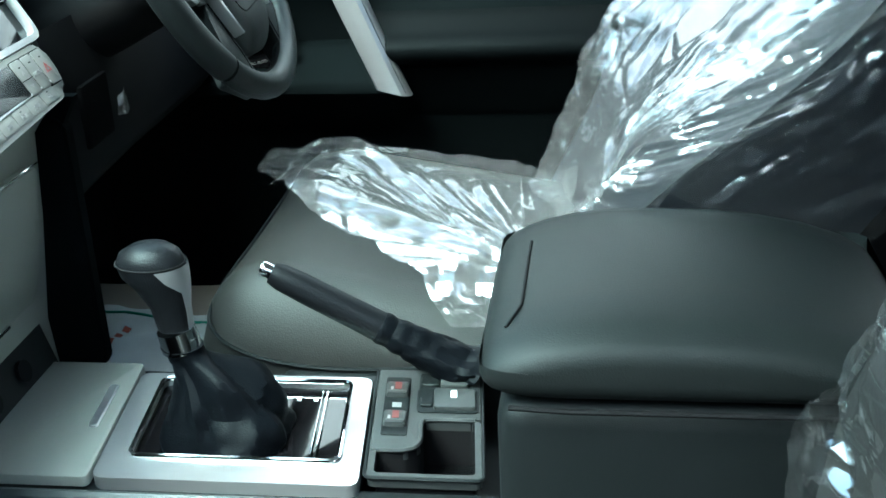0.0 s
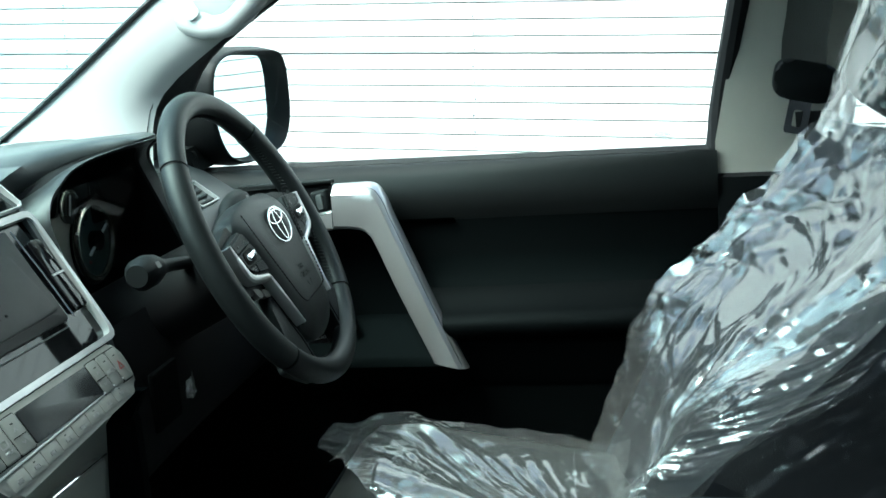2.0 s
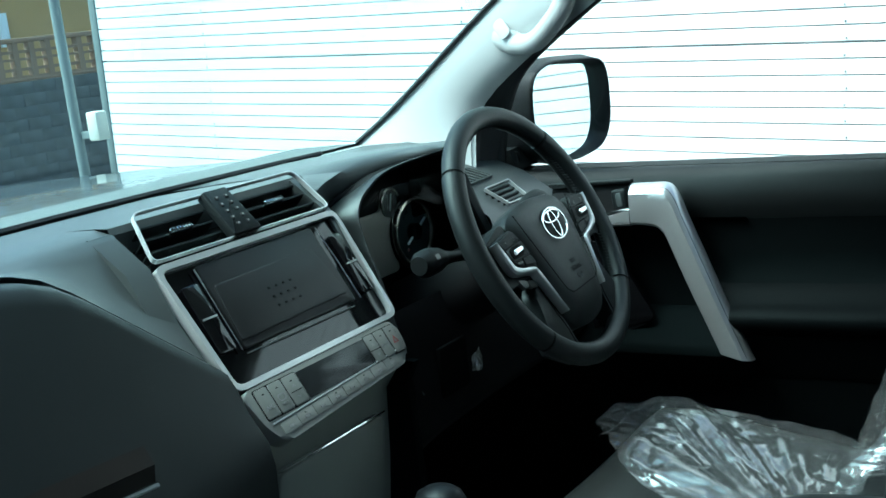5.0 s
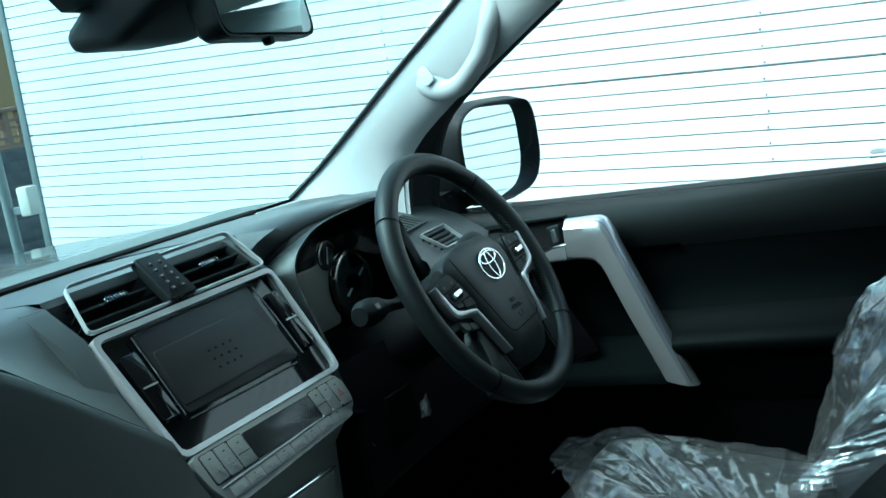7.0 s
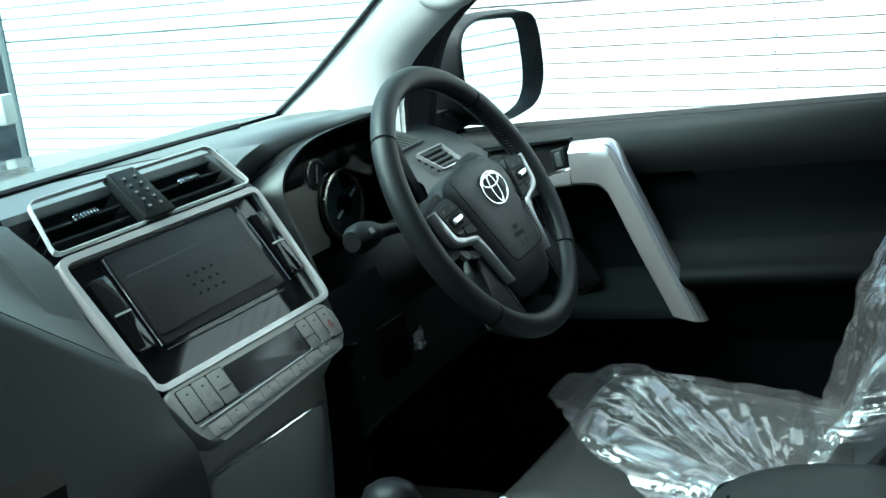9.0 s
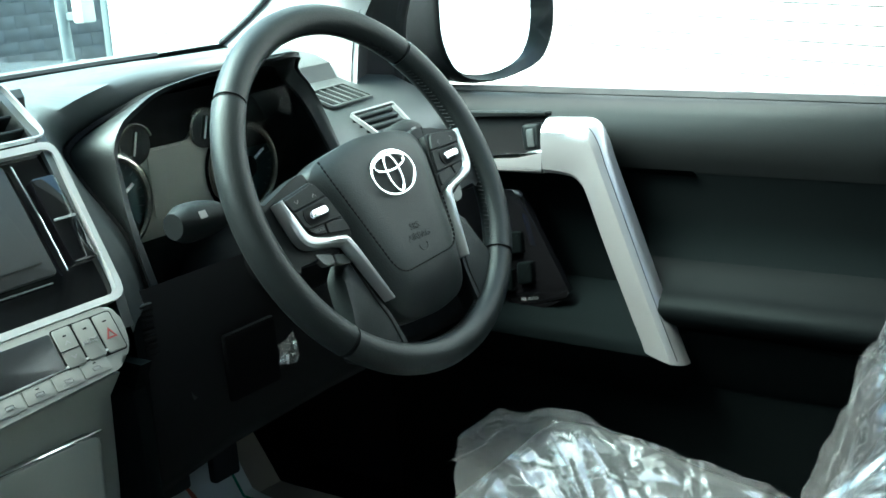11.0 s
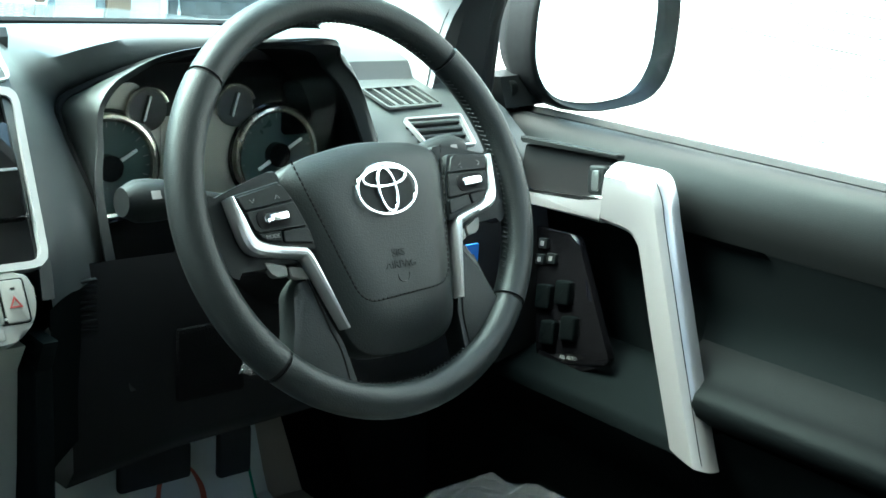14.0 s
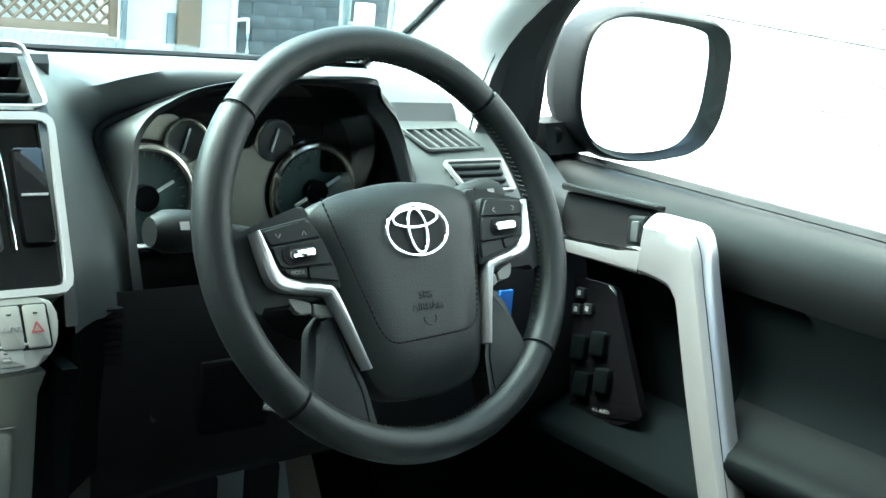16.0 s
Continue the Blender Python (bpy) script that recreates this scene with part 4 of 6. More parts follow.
for i in range(5):
    a = -0.030 + i * 0.0145
    part("defroster_fin", plate([(a, 0.020), (a + 0.0028, 0.020), (a + 0.0105, -0.018), (a + 0.0045, -0.018)][::-1], 0.0025, OM, base=0.001), M_DASH, outlet)
part("corner_cover", sheet([[(x, 0.47, 1.262), (x, 0.40, 1.268), (x, 0.335, 1.256), (x, 0.312, 1.246), (x, 0.302, 1.226)] for x in (0.575, 0.62, 0.665, 0.690)]), M_DASH, dash)
part("corner_fill", sheet([[(x, 0.512 - 0.030 * (x / 0.7) ** 2 + d, 1.2700 - 0.004 * (x / 0.7) ** 2 + e) for d, e in ((0.012, -0.004), (0.0, 0.0), (-0.05, 0.001), (-0.10, -0.002))] for x in (0.52, 0.58, 0.63, 0.688)]), M_DASH, dash)
part("vent_wheel", tube([(0.690, 0.165, 1.158), (0.700, 0.165, 1.158)], 0.008, 14), M_RUBBER, dash)
# no hollow: the pocket's inner shade is painted as a black block
part("column_pocket", box(0.292, 0.362, 0.1225, 0.1305, 0.965, 1.036, 0.004), M_CARPET, dash, "black block for the shaded pocket beside the column")
# small switch panel below the driver's side vent and slots by the column
for i in range(9):
    part("speaker_slot", box(0.205, 0.222, 0.1335, 0.1395, 1.088 - i * 0.006, 1.0905 - i * 0.006, 0.0005, 1), M_DARK, dash)

# ---- steering wheel ----
wheel = thing("steering_wheel", "black leather steering wheel with silver spoke trim", "steering wheel")
WC = Vector((0.4177, 0.0173, 1.1627))
WM = frame_of(WC, (1, 0.035, 0), (0, 0.42, 0.907)) @ Matrix.Rotation(radians(2.6), 4, "Z") @ Matrix.Diagonal((1.055, 1.055, 1.055, 1))
WN3 = WM.to_3x3() @ Vector((0, 0, 1))
RIM, TUBE = 0.1664, 0.0150


def rim_pt(deg, r=RIM, h=0.0):
    q = radians(deg)
    return WM @ Vector((r * math.cos(q), 0.0032 + r * math.sin(q), h))


def rim_part(a0, a1, name, extra=0.0, label=""):
    n = max(4, int(abs(a1 - a0) / 3))
    return part(name, tube([rim_pt(lerp(a0, a1, i / n)) for i in range(n + 1)], TUBE + extra, 16, up=WN3), M_LEATHER, wheel, label)


SEAMS = (42, 138, 222, 318)
rim_part(42.6, 137.4, "rim_top", 0.0, "smooth leather upper rim")
rim_part(138.6, 221.4, "rim_grip", 0.0006, "leather side grip")
rim_part(222.6, 317.4, "rim_bottom", 0.0, "smooth leather lower rim")
rim_part(-41.4, 41.4, "rim_grip", 0.0006, "leather side grip")
for s in SEAMS:
    part("rim_seam", tube([rim_pt(s - 0.7), rim_pt(s + 0.7)], TUBE - 0.0012, 16, up=WN3), M_DARK, wheel)
st = bmesh.new()
for a0, a1 in ((-38, 38), (46, 134), (226, 314), (142, 218)):
    n = int(abs(a1 - a0) / 1.7)
    for i in range(n):
        d = lerp(a0, a1, i / n)
        p, q = rim_pt(d, RIM - TUBE + 0.0004, 0.003), rim_pt(d + 1.0, RIM - TUBE + 0.0004, -0.003)
        tube([p, q], 0.0008, 4, st)
tagged(part("rim_stitching", st, M_RUBBER, wheel), kind="stuff")


def mirrored(pts, s):
    pts = [(s * a, b) for a, b in pts]
    return pts if s > 0 else pts[::-1]


def domed(outline, h_edge, h_mid, m, mat, name, parent, label="", depth=0.03):
    """A padded cover: rings of the outline shrinking towards the middle, rising as a dome."""
    cx = sum(p[0] for p in outline) / len(outline)
    cy = sum(p[1] for p in outline) / len(outline)
    rows = [[m @ Vector((p[0], p[1], h_edge - depth)) for p in outline]]
    for k, s in enumerate((1.0, 0.985, 0.955, 0.90, 0.78, 0.6, 0.4, 0.2)):
        f = 1 - s
        h = lerp(h_edge - 0.008, h_mid, min(1, (1 - (1 - min(1, f * 2.2)) ** 2.4)))
        rows.append([m @ Vector((lerp(cx, p[0], s), lerp(cy, p[1], s), h)) for p in outline])
    return part(name, solid(rows), mat, parent, label, angle=50)


pad = soften([(-0.088, 0.030), (-0.062, 0.044), (0.0, 0.051), (0.062, 0.044), (0.088, 0.030), (0.066, -0.075), (0.052, -0.120), (0.0, -0.128), (-0.052, -0.120), (-0.066, -0.075)], 0.022, 5)
cover_pad = domed(pad, 0.010, 0.0185, WM, M_LEATHER, "airbag_cover", wheel, "grained black airbag cover")
seam = soften([(-0.079, 0.038), (-0.046, -0.080), (0.046, -0.080), (0.077, 0.036)], 0.016, 5)
seam = [(-0.079, 0.040)] + [p for p in seam if p[1] < 0.02] + [(0.077, 0.040)]


def resample(poly, step):
    out = [Vector(poly[0])]
    carry = 0.0
    for a, b in zip(poly, poly[1:]):
        a, b = Vector(a), Vector(b)
        ln = (b - a).length
        d = step - carry
        while d <= ln:
            out.append(a.lerp(b, d / ln))
            d += step
        carry = ln - (d - step)
    return out


sp = resample(seam, 0.0045)
sm = bmesh.new()
for p, q in zip(sp, sp[1:]):
    c = p.lerp(q, 0.68)
    tube([WM @ Vector((p.x, p.y, 0.0192)), WM @ Vector((c.x, c.y, 0.0192))], 0.00085, 5, sm)
tagged(part("cover_stitching", sm, M_DARK, wheel, "stitched seam on the cover"), kind="stuff")
words("SRS", 0.0095, frame_of(WM @ Vector((0.001, -0.0465, 0.0190)), (1, 0, 0), WM.to_3x3() @ Vector((0, 1, 0))), M_LEATHER, cover_pad, "embossed_lettering")
words("AIRBAG", 0.0095, frame_of(WM @ Vector((0.001, -0.0560, 0.0190)), (1, 0, 0), WM.to_3x3() @ Vector((0, 1, 0))), M_LEATHER, cover_pad, "embossed_lettering")
part("horn_mark", tube([WM @ Vector((0.001 + 0.006 * math.cos(radians(a)), -0.0655 + 0.005 * math.sin(radians(a)), 0.0188)) for a in range(160, 390, 20)], 0.0005, 5), M_LEATHER, wheel)


def oval(rx, ry, cx, cy, t, h, name, label=""):
    pts = [WM @ Vector((cx + rx * math.cos(q), cy + ry * math.sin(q), h)) for q in (2 * math.pi * i / 48 for i in range(48))]
    return part(name, tube(pts, t, 8, closed=True, up=WN3, squash=0.7), M_CHROME, wheel, label)


domed([(0.005 + 0.0315 * math.cos(2 * math.pi * i / 40), 0.006 + 0.0222 * math.sin(2 * math.pi * i / 40)) for i in range(40)], 0.026, 0.0195, WM, M_BLACK, "badge_plate", wheel, "black oval badge plate", 0.012)
oval(0.0305, 0.0208, 0.005, 0.006, 0.0013, 0.0215, "badge_ring", "chrome oval badge ring")
oval(0.0090, 0.0180, 0.005, 0.0055, 0.0013, 0.0215, "badge_ring")
oval(0.0225, 0.0076, 0.005, 0.0160, 0.0013, 0.0212, "badge_ring")

for s in (-1, 1):
    pod = mirrored(soften([(0.088, 0.028), (0.136, 0.022), (0.131, 0.002), (0.124, -0.018), (0.104, -0.0245), (0.070, -0.030), (0.073, -0.011), (0.080, 0.010)], 0.004), s)
    sw = part("switch_pod", plate(pod, 0.017, WM, 0.002, 2, base=-0.006), M_BLACK, wheel, "black switch pod")
    arm = mirrored(soften([(0.080, 0.040), (0.100, 0.036), (0.150, 0.022), (0.162, 0.030), (0.164, -0.028), (0.150, -0.040), (0.138, -0.034), (0.080, -0.040)], 0.008), s)
    part("spoke_arm", plate(arm, 0.018, WM, 0.004, 2, base=-0.017), M_BLACK, wheel, "black spoke")
    line = spline([(0.1350, 0.0215, 0.0), (0.1312, 0.004, 0.0), (0.1250, -0.0165, 0.0), (0.1060, -0.0245, 0.0), (0.0865, -0.0290, 0.0), (0.0785, -0.0370, 0.0), (0.0615, -0.0945, 0.0)], 34)
    hw = [0.0026, 0.0044, 0.0056, 0.0040, 0.0040, 0.0040, 0.0016]
    rows = []
    for i, p in enumerate(line):
        d = (line[min(i + 1, 33)] - line[max(i - 1, 0)]).normalized()
        nrm = Vector((-d.y, d.x, 0))
        q = i / 33 * 6
        w = lerp(hw[min(int(q), 5)], hw[min(int(q), 5) + 1], q - min(int(q), 5))
        ring = [(-w, 0.001), (-w, 0.0105), (-w * 0.6, 0.0130), (0, 0.0138), (w * 0.6, 0.0130), (w, 0.0105), (w, 0.001)]
        rows.append([WM @ Vector((s * (p.x + nrm.x * a), p.y + nrm.y * a, h + 0.001)) for a, h in ring])
    part("spoke_trim", solid(rows), M_SILVER, wheel, "satin silver spoke trim")
    keys = [[(0.091, 0.0253), (0.1315, 0.0205), (0.1270, 0.0090), (0.082, 0.0113)],
            [(0.0815, 0.0103), (0.1267, 0.0080), (0.1215, -0.0083), (0.0755, -0.0105)],
            [(0.0750, -0.0118), (0.0985, -0.0098), (0.0995, -0.0195), (0.0725, -0.0245)],
            [(0.0997, -0.0098), (0.1205, -0.0095), (0.1165, -0.0145), (0.1008, -0.0190)]]
    for k in keys:
        part("switch_key", plate(mirrored(soften(k, 0.0025), s), 0.0022, WM, 0.0008, 1, base=0.0115), M_BLACK, sw, "black switch key")
    part("rocker_well", plate(mirrored(rounded(0.0885, 0.1190, -0.0070, 0.0075, 0.006), s), 0.001, WM, base=0.0135), M_DARK, sw)
    part("rocker", plate(mirrored(rounded(0.0920, 0.1145, -0.0037, 0.0043, 0.0035), s), 0.0050, WM, 0.0018, 2, base=0.0138), M_CHROME, sw, "bright rocker switch")
    for a, d in ((0.0965, 1), (0.1190, -1)):
        a = s * a
        if s < 0:
            ch = [(a - 0.0022, 0.0155 - 0.0015 * d), (a, 0.0155 + 0.0015 * d), (a + 0.0022, 0.0155 - 0.0015 * d)]
        else:
            ch = [(a + 0.0015 * d, 0.0177), (a - 0.0015 * d, 0.0155), (a + 0.0015 * d, 0.0133)]
        part("arrow_mark", tube([WM @ Vector((*p, 0.0139)) for p in ch], 0.0004, 4), M_GREYINK, sw)
    for k in ([(0.1150, -0.0300), (0.0950, -0.0360), (0.0960, -0.0450), (0.1090, -0.0430)], [(0.0940, -0.0365), (0.0800, -0.0410), (0.0765, -0.0520), (0.0945, -0.0460)]):
        part("phone_key", plate(mirrored(soften(k, 0.003), s), 0.006, WM, 0.001, 1, base=-0.004), M_GREY, wheel, "silver phone key")
    low = mirrored(soften([(0.079, -0.044), (0.070, -0.085), (0.062, -0.104), (0.0575, -0.150), (0.066, -0.158), (0.119, -0.124), (0.103, -0.086), (0.095, -0.056)], 0.006), s)
    part("lower_spoke", plate(low, 0.022, WM, 0.004, 2, base=-0.020), M_LEATHER, wheel, "grained lower spoke")
    part("spoke_line", tube([WM @ Vector((s * p.x, p.y, 0.0022)) for p in spline([(0.080, -0.050, 0), (0.071, -0.092, 0), (0.0660, -0.112, 0), (0.0650, -0.150, 0)], 12)], 0.0009, 5), M_DARK, wheel)
words("MODE", 0.0045, frame_of(WM @ Vector((-0.1085, -0.0135, 0.0139)), (1, 0, 0), WM.to_3x3() @ Vector((0, 1, 0))), M_GREYINK, wheel)

column = thing("steering_column", "black steering column with two stalks", "steering column")
part("shroud", tube([WM @ Vector((0, -0.010, z)) for z in (-0.022, -0.045, -0.10, -0.16, -0.24)], [0.050, 0.058, 0.060, 0.062, 0.062], 24, squash=0.85), M_DARK, column, "black column shroud")
part("ignition_ring", tube([WM @ Vector((0.055, -0.03, -0.06)), WM @ Vector((0.072, -0.034, -0.058))], 0.012, 14), M_DARK, column)
for s in (-1, 1):
    p = spline([(s * 0.045, 0.022, -0.076), (s * 0.10, 0.034, -0.075), (s * 0.138, 0.040, -0.072), (s * 0.180, 0.043, -0.068)], 12)
    part("stalk", tube([WM @ q for q in p], [0.0075] * 4 + [0.0085, 0.0100, 0.0130, 0.0160, 0.0175, 0.0182, 0.0178, 0.0120], 14), M_BLACK, column, "black column stalk")
    c = WM @ Vector((s * 0.158, 0.042, -0.0520))
    part("stalk_mark", box(-0.004, 0.004, -0.0035, 0.0035, -0.0002, 0.0003, 0, 1, frame_of(c, (1, 0, 0), (0, 0.4726, 0.881))), M_GREYINK, column)

# ---- driver's door ----
door = thing("driver_door", "black padded driver door with silver pull handle", "car door")
UP = [(0.846, 1.186), (0.840, 1.194), (0.828, 1.196), (0.812, 1.190), (0.798, 1.174), (0.788, 1.150), (0.7855, 1.134), (0.7885, 1.120), (0.7940, 1.106)]
ARM = [(0.7945, 1.105), (0.7965, 1.095), (0.797, 1.05), (0.792, 1.022), (0.778, 1.006), (0.764, 0.996), (0.752, 0.984), (0.740, 0.978), (0.727, 0.971), (0.7205, 0.961), (0.7225, 0.950), (0.735, 0.940)]
LOW = [(0.738, 0.934), (0.746, 0.926), (0.757, 0.868), (0.763, 0.862), (0.765, 0.855), (0.770, 0.75), (0.778, 0.56)]
ys = [-0.520, -0.512, -0.45, -0.36, -0.27, -0.22, -0.18, -0.15, -0.12]
UPW = (1, 1, 1, 0.6, 0.35, 0.1, 0.05, 0, 0)


def sill_in(y):
    """The top of the door runs inwards to the rear."""
    return -0.037 * max(0.0, min(1.05, (0.157 - y) / 0.667))


part("upper_trim", sheet([[(x + w * sill_in(y), y, z - 0.007 * w) for (x, z), w in zip(UP, UPW)] for y in ys + [-0.05, 0.0, 0.1, 0.18, 0.24, 0.29, 0.33]]), M_DOOR, door, "soft black upper door trim", angle=60)


def arm_at(y):
    """The armrest swells towards its front end."""
    f = max(0.0, min(1.0, (y + 0.52) / 0.37))
    return [(x - 0.004 * f if z < 1.0 else x, y if y < -0.13 else -0.088 - (1.0 - z) * 0.42, z + 0.004 * (1 - f)) for x, z in ARM]


# below the upper trim the door's shade is painted in as a darker plastic
part("door_panel", sheet([arm_at(y)[:5] for y in ys]), M_LOW_SHADE, door, "soft door panel", angle=60)
# armrest darkened by colour where little light should reach it
part("armrest", sheet([arm_at(y)[4:] for y in ys]), M_ARM_SHADE, door, "padded door armrest", angle=60)
def low_at(y):
    f = max(0.0, min(1.0, (y + 0.15) / 0.025)) * max(0.0, min(1.0, (0.30 - y) / 0.1))
    return [(x - 0.026 * f * w, y, z - 0.028 * f * w) for (x, z), w in zip(LOW, (1, 1, 0.7, 0.6, 0.5, 0.2, 0))]


part("lower_trim", sheet([low_at(y) for y in ys + [-0.12, -0.07, 0.0, 0.1, 0.2, 0.33]]), M_LOW_SHADE, door, "black lower door trim", angle=50)
# recess behind the pull handle, its shade put into the colour too
part("recess", sheet([[(0.783, y, 1.110), (0.800, y, 1.098), (0.803, y, 1.02), (0.800, y, 0.955)] for y in (-0.142, -0.06, 0.03, 0.10, 0.19)]), M_LOW_SHADE, door, "dark recess in the door", angle=40)
part("pocket_floor", sheet([[(0.712, y, 0.905), (0.713, y, 0.917), (0.719, y, 0.923), (0.740, y, 0.934), (0.765, y, 0.948), (0.802, y, 0.962)] for y in (-0.128, -0.10, -0.04, 0.03, 0.10, 0.15, 0.19)]), M_LOW_SHADE, door, "soft pocket floor", angle=60)
part("recess_end", sheet([[(0.738, 0.19, 0.934), (0.775, 0.21, 0.98), (0.783, 0.20, 1.110)], [(0.738, 0.33, 0.934), (0.77, 0.33, 0.98), (0.783, 0.33, 1.110)]]), M_BLACK, door)
part("outer_shell", box(0.855, 0.94, -0.535, 0.50, 0.45, 1.165, 0.03, 3), M_PAINT, door, "dark painted door skin")
part("window_seal", tube([(0.848 + sill_in(y), y, 1.188) for y in (0.36, 0.15, 0.0, -0.2, -0.52)], 0.007, 6), M_RUBBER, door, "black window seal")
g = part("side_glass", sheet([[(0.852 + sill_in(y) * (1 - f) - 0.22 * f * f * 0.9, y, lerp(1.178, 1.64, f)) for f in (0, 0.25, 0.5, 0.75, 1)] for y in (0.30, 0.1, -0.15, -0.35, -0.53)]), M_GLASS, door, "clear side window")
g.visible_shadow = False
part("rear_frame", tube(spline([(0.800, -0.508, 0.75), (0.808, -0.512, 1.0), (0.815, -0.520, 1.19), (0.790, -0.540, 1.32), (0.735, -0.575, 1.50), (0.68, -0.61, 1.62)], 16), 0.015, 10), M_RUBBER, door, "black rear door frame")
part("front_frame", tube(spline([(0.794, 0.290, 1.185), (0.778, 0.267, 1.255), (0.757, 0.238, 1.312), (0.744, 0.190, 1.376), (0.713, 0.064, 1.452), (0.690, -0.050, 1.514)], 18), 0.009, 10), M_RUBBER, door, "black front door frame")
part("mirror_sail", plate(soften([(0.255, 1.188), (0.372, 1.188), (0.372, 1.200), (0.330, 1.222), (0.262, 1.226)], 0.008), 0.012, frame_of((0.812, 0, 0), (0, 1, 0), (0, 0, 1)), 0.003), M_BLACK, door, "black triangular mirror mount")
DF = frame_of((0.752, 0, 1.17), (0, -1, 0), (0.096, 0, 1))


def dpl(pts, depth, name, mat, parent, base=0.0, bevel=0.003, r=0.008, label="", k=3):
    """A plate on the door, from (y, z) points."""
    o = soften([(-y, z - 1.17) for y, z in pts], r, k)
    return part(name, plate(o, depth, DF, bevel, 3, base=base), mat, parent, label)


HL = [(0.0255, 1.108), (0.005, 1.107), (-0.014, 1.104), (-0.024, 1.097), (-0.032, 1.085), (-0.060, 1.018), (-0.085, 0.962), (-0.104, 0.920), (-0.109, 0.908)]
HR = [(0.0255, 1.173), (0.000, 1.1735), (-0.034, 1.172), (-0.050, 1.153), (-0.061, 1.124), (-0.091, 1.052), (-0.122, 0.978), (-0.150, 0.914), (-0.158, 0.897)]
CROSS = ((0.0, -0.006), (0.0, 0.010), (0.02, 0.0150), (0.07, 0.0180), (0.20, 0.0198), (0.40, 0.0215), (0.60, 0.0222), (0.76, 0.0220), (0.80, 0.0205), (0.90, 0.0150), (0.97, 0.0095), (1.0, 0.004), (1.0, -0.006))
hl = spline([(-y, z - 1.17, 0) for y, z in HL], 40)
hr = spline([(-y, z - 1.17, 0) for y, z in HR], 40)
rows = [[DF @ (a.lerp(b, f) + Vector((0, 0, h))) for f, h in CROSS] for a, b in zip(hl, hr)]
pull = part("pull_handle", solid(rows), M_SILVER, door, "satin silver pull handle", angle=28)
part("handle_seam", tube([r[9] for r in rows[5:38]], 0.0005, 5), M_DARK, pull, "dark seam on the handle")
dpl([(0.0270, 1.136), (0.050, 1.132), (0.060, 1.124), (0.160, 1.116), (0.172, 1.122), (0.176, 1.116), (0.165, 1.104), (0.0270, 1.106)][::-1], 0.018, "handle_rail", M_SILVER, door, -0.006, 0.004, 0.004, "silver rail below the lever")
part("handle_joint", tube([DF @ Vector((-0.0272, z - 1.17, 0.016)) for z in (1.107, 1.14, 1.171)], 0.0009, 5), M_DARK, door)
well = dpl([(0.172, 1.168), (0.030, 1.174), (0.030, 1.130), (0.055, 1.128), (0.150, 1.118), (0.172, 1.126)][::-1], 0.004, "lever_well", M_DARK, door, -0.008, 0.001, 0.006, "dark lever recess")
dpl([(0.175, 1.176), (0.028, 1.180), (0.028, 1.174), (0.172, 1.169)][::-1], 0.012, "lever_well_edge", M_DOOR, well, -0.008, 0.002, 0.002)
dpl([(0.062, 1.163), (0.036, 1.167), (0.034, 1.134), (0.058, 1.132)][::-1], 0.014, "door_lever", M_BLACK, well, -0.004, 0.004, 0.006, "black inner door lever")
dpl([(0.053, 1.158), (0.043, 1.160), (0.040, 1.138), (0.050, 1.137)][::-1], 0.003, "lever_pad", M_DASH, well, 0.009, 0.001, 0.003)
dpl([(0.0705, 1.158), (0.0655, 1.158), (0.0635, 1.136), (0.0685, 1.135)][::-1], 0.0015, "lock_flag", M_RED, well, -0.007, 0.001, 0.002, "red lock flag")
swp = dpl([(0.150, 1.078), (0.080, 1.080), (0.004, 0.954), (0.020, 0.946), (0.088, 0.912), (0.110, 0.925)][::-1], 0.010, "switch_panel", M_PIANO, door, -0.022, 0.003, 0.010, "gloss black window switch panel")
for y, z in ((0.112, 1.000), (0.084, 1.012), (0.097, 0.962), (0.068, 0.975)):
    dpl([(y + 0.012, z + 0.014), (y - 0.010, z + 0.018), (y - 0.012, z - 0.010), (y + 0.010, z - 0.014)][::-1], 0.008, "window_switch", M_LOW_SHADE, swp, -0.013, 0.003, 0.004, "black window switch")
for y, z in ((0.126, 1.061), (0.127, 1.042), (0.110, 1.047)):
    dpl([(y + 0.007, z + 0.005), (y - 0.006, z + 0.007), (y - 0.007, z - 0.005), (y + 0.006, z - 0.007)][::-1], 0.005, "lock_switch", M_BLACK, swp, -0.013, 0.001, 0.002)
    dpl([(y + 0.0025, z + 0.0025), (y - 0.0025, z + 0.003), (y - 0.0025, z - 0.0025), (y + 0.0025, z - 0.003)][::-1], 0.0006, "switch_mark", M_GREYINK, swp, -0.0078, 0, 0.0005)
dv = (DF.to_3x3() @ Vector((1, 0.18, 0))).normalized()
words("ALL AUTO", 0.0055, frame_of(DF @ Vector((-0.064, 0.944 - 1.17, -0.0114)), dv, (0.09, 0, 1)), M_GREYINK, swp)

# ---- door mirror ----
mirror = thing("door_mirror", "black housed door mirror outside the side window", "door mirror")
MM = frame_of((0.905, 0.185, 1.281), (1, -0.30, 0.0), (0, 0, 1))
GM = frame_of((0.912, 0.203, 1.281), (1, -0.25, 0.0), (0, 0, 1))
mo = soften([(-0.088, 0.074), (-0.050, 0.084), (0.058, 0.075), (0.080, 0.052), (0.082, -0.030), (0.062, -0.064), (-0.02, -0.080), (-0.078, -0.072), (-0.103, -0.03), (-0.102, 0.045)], 0.03, 4)
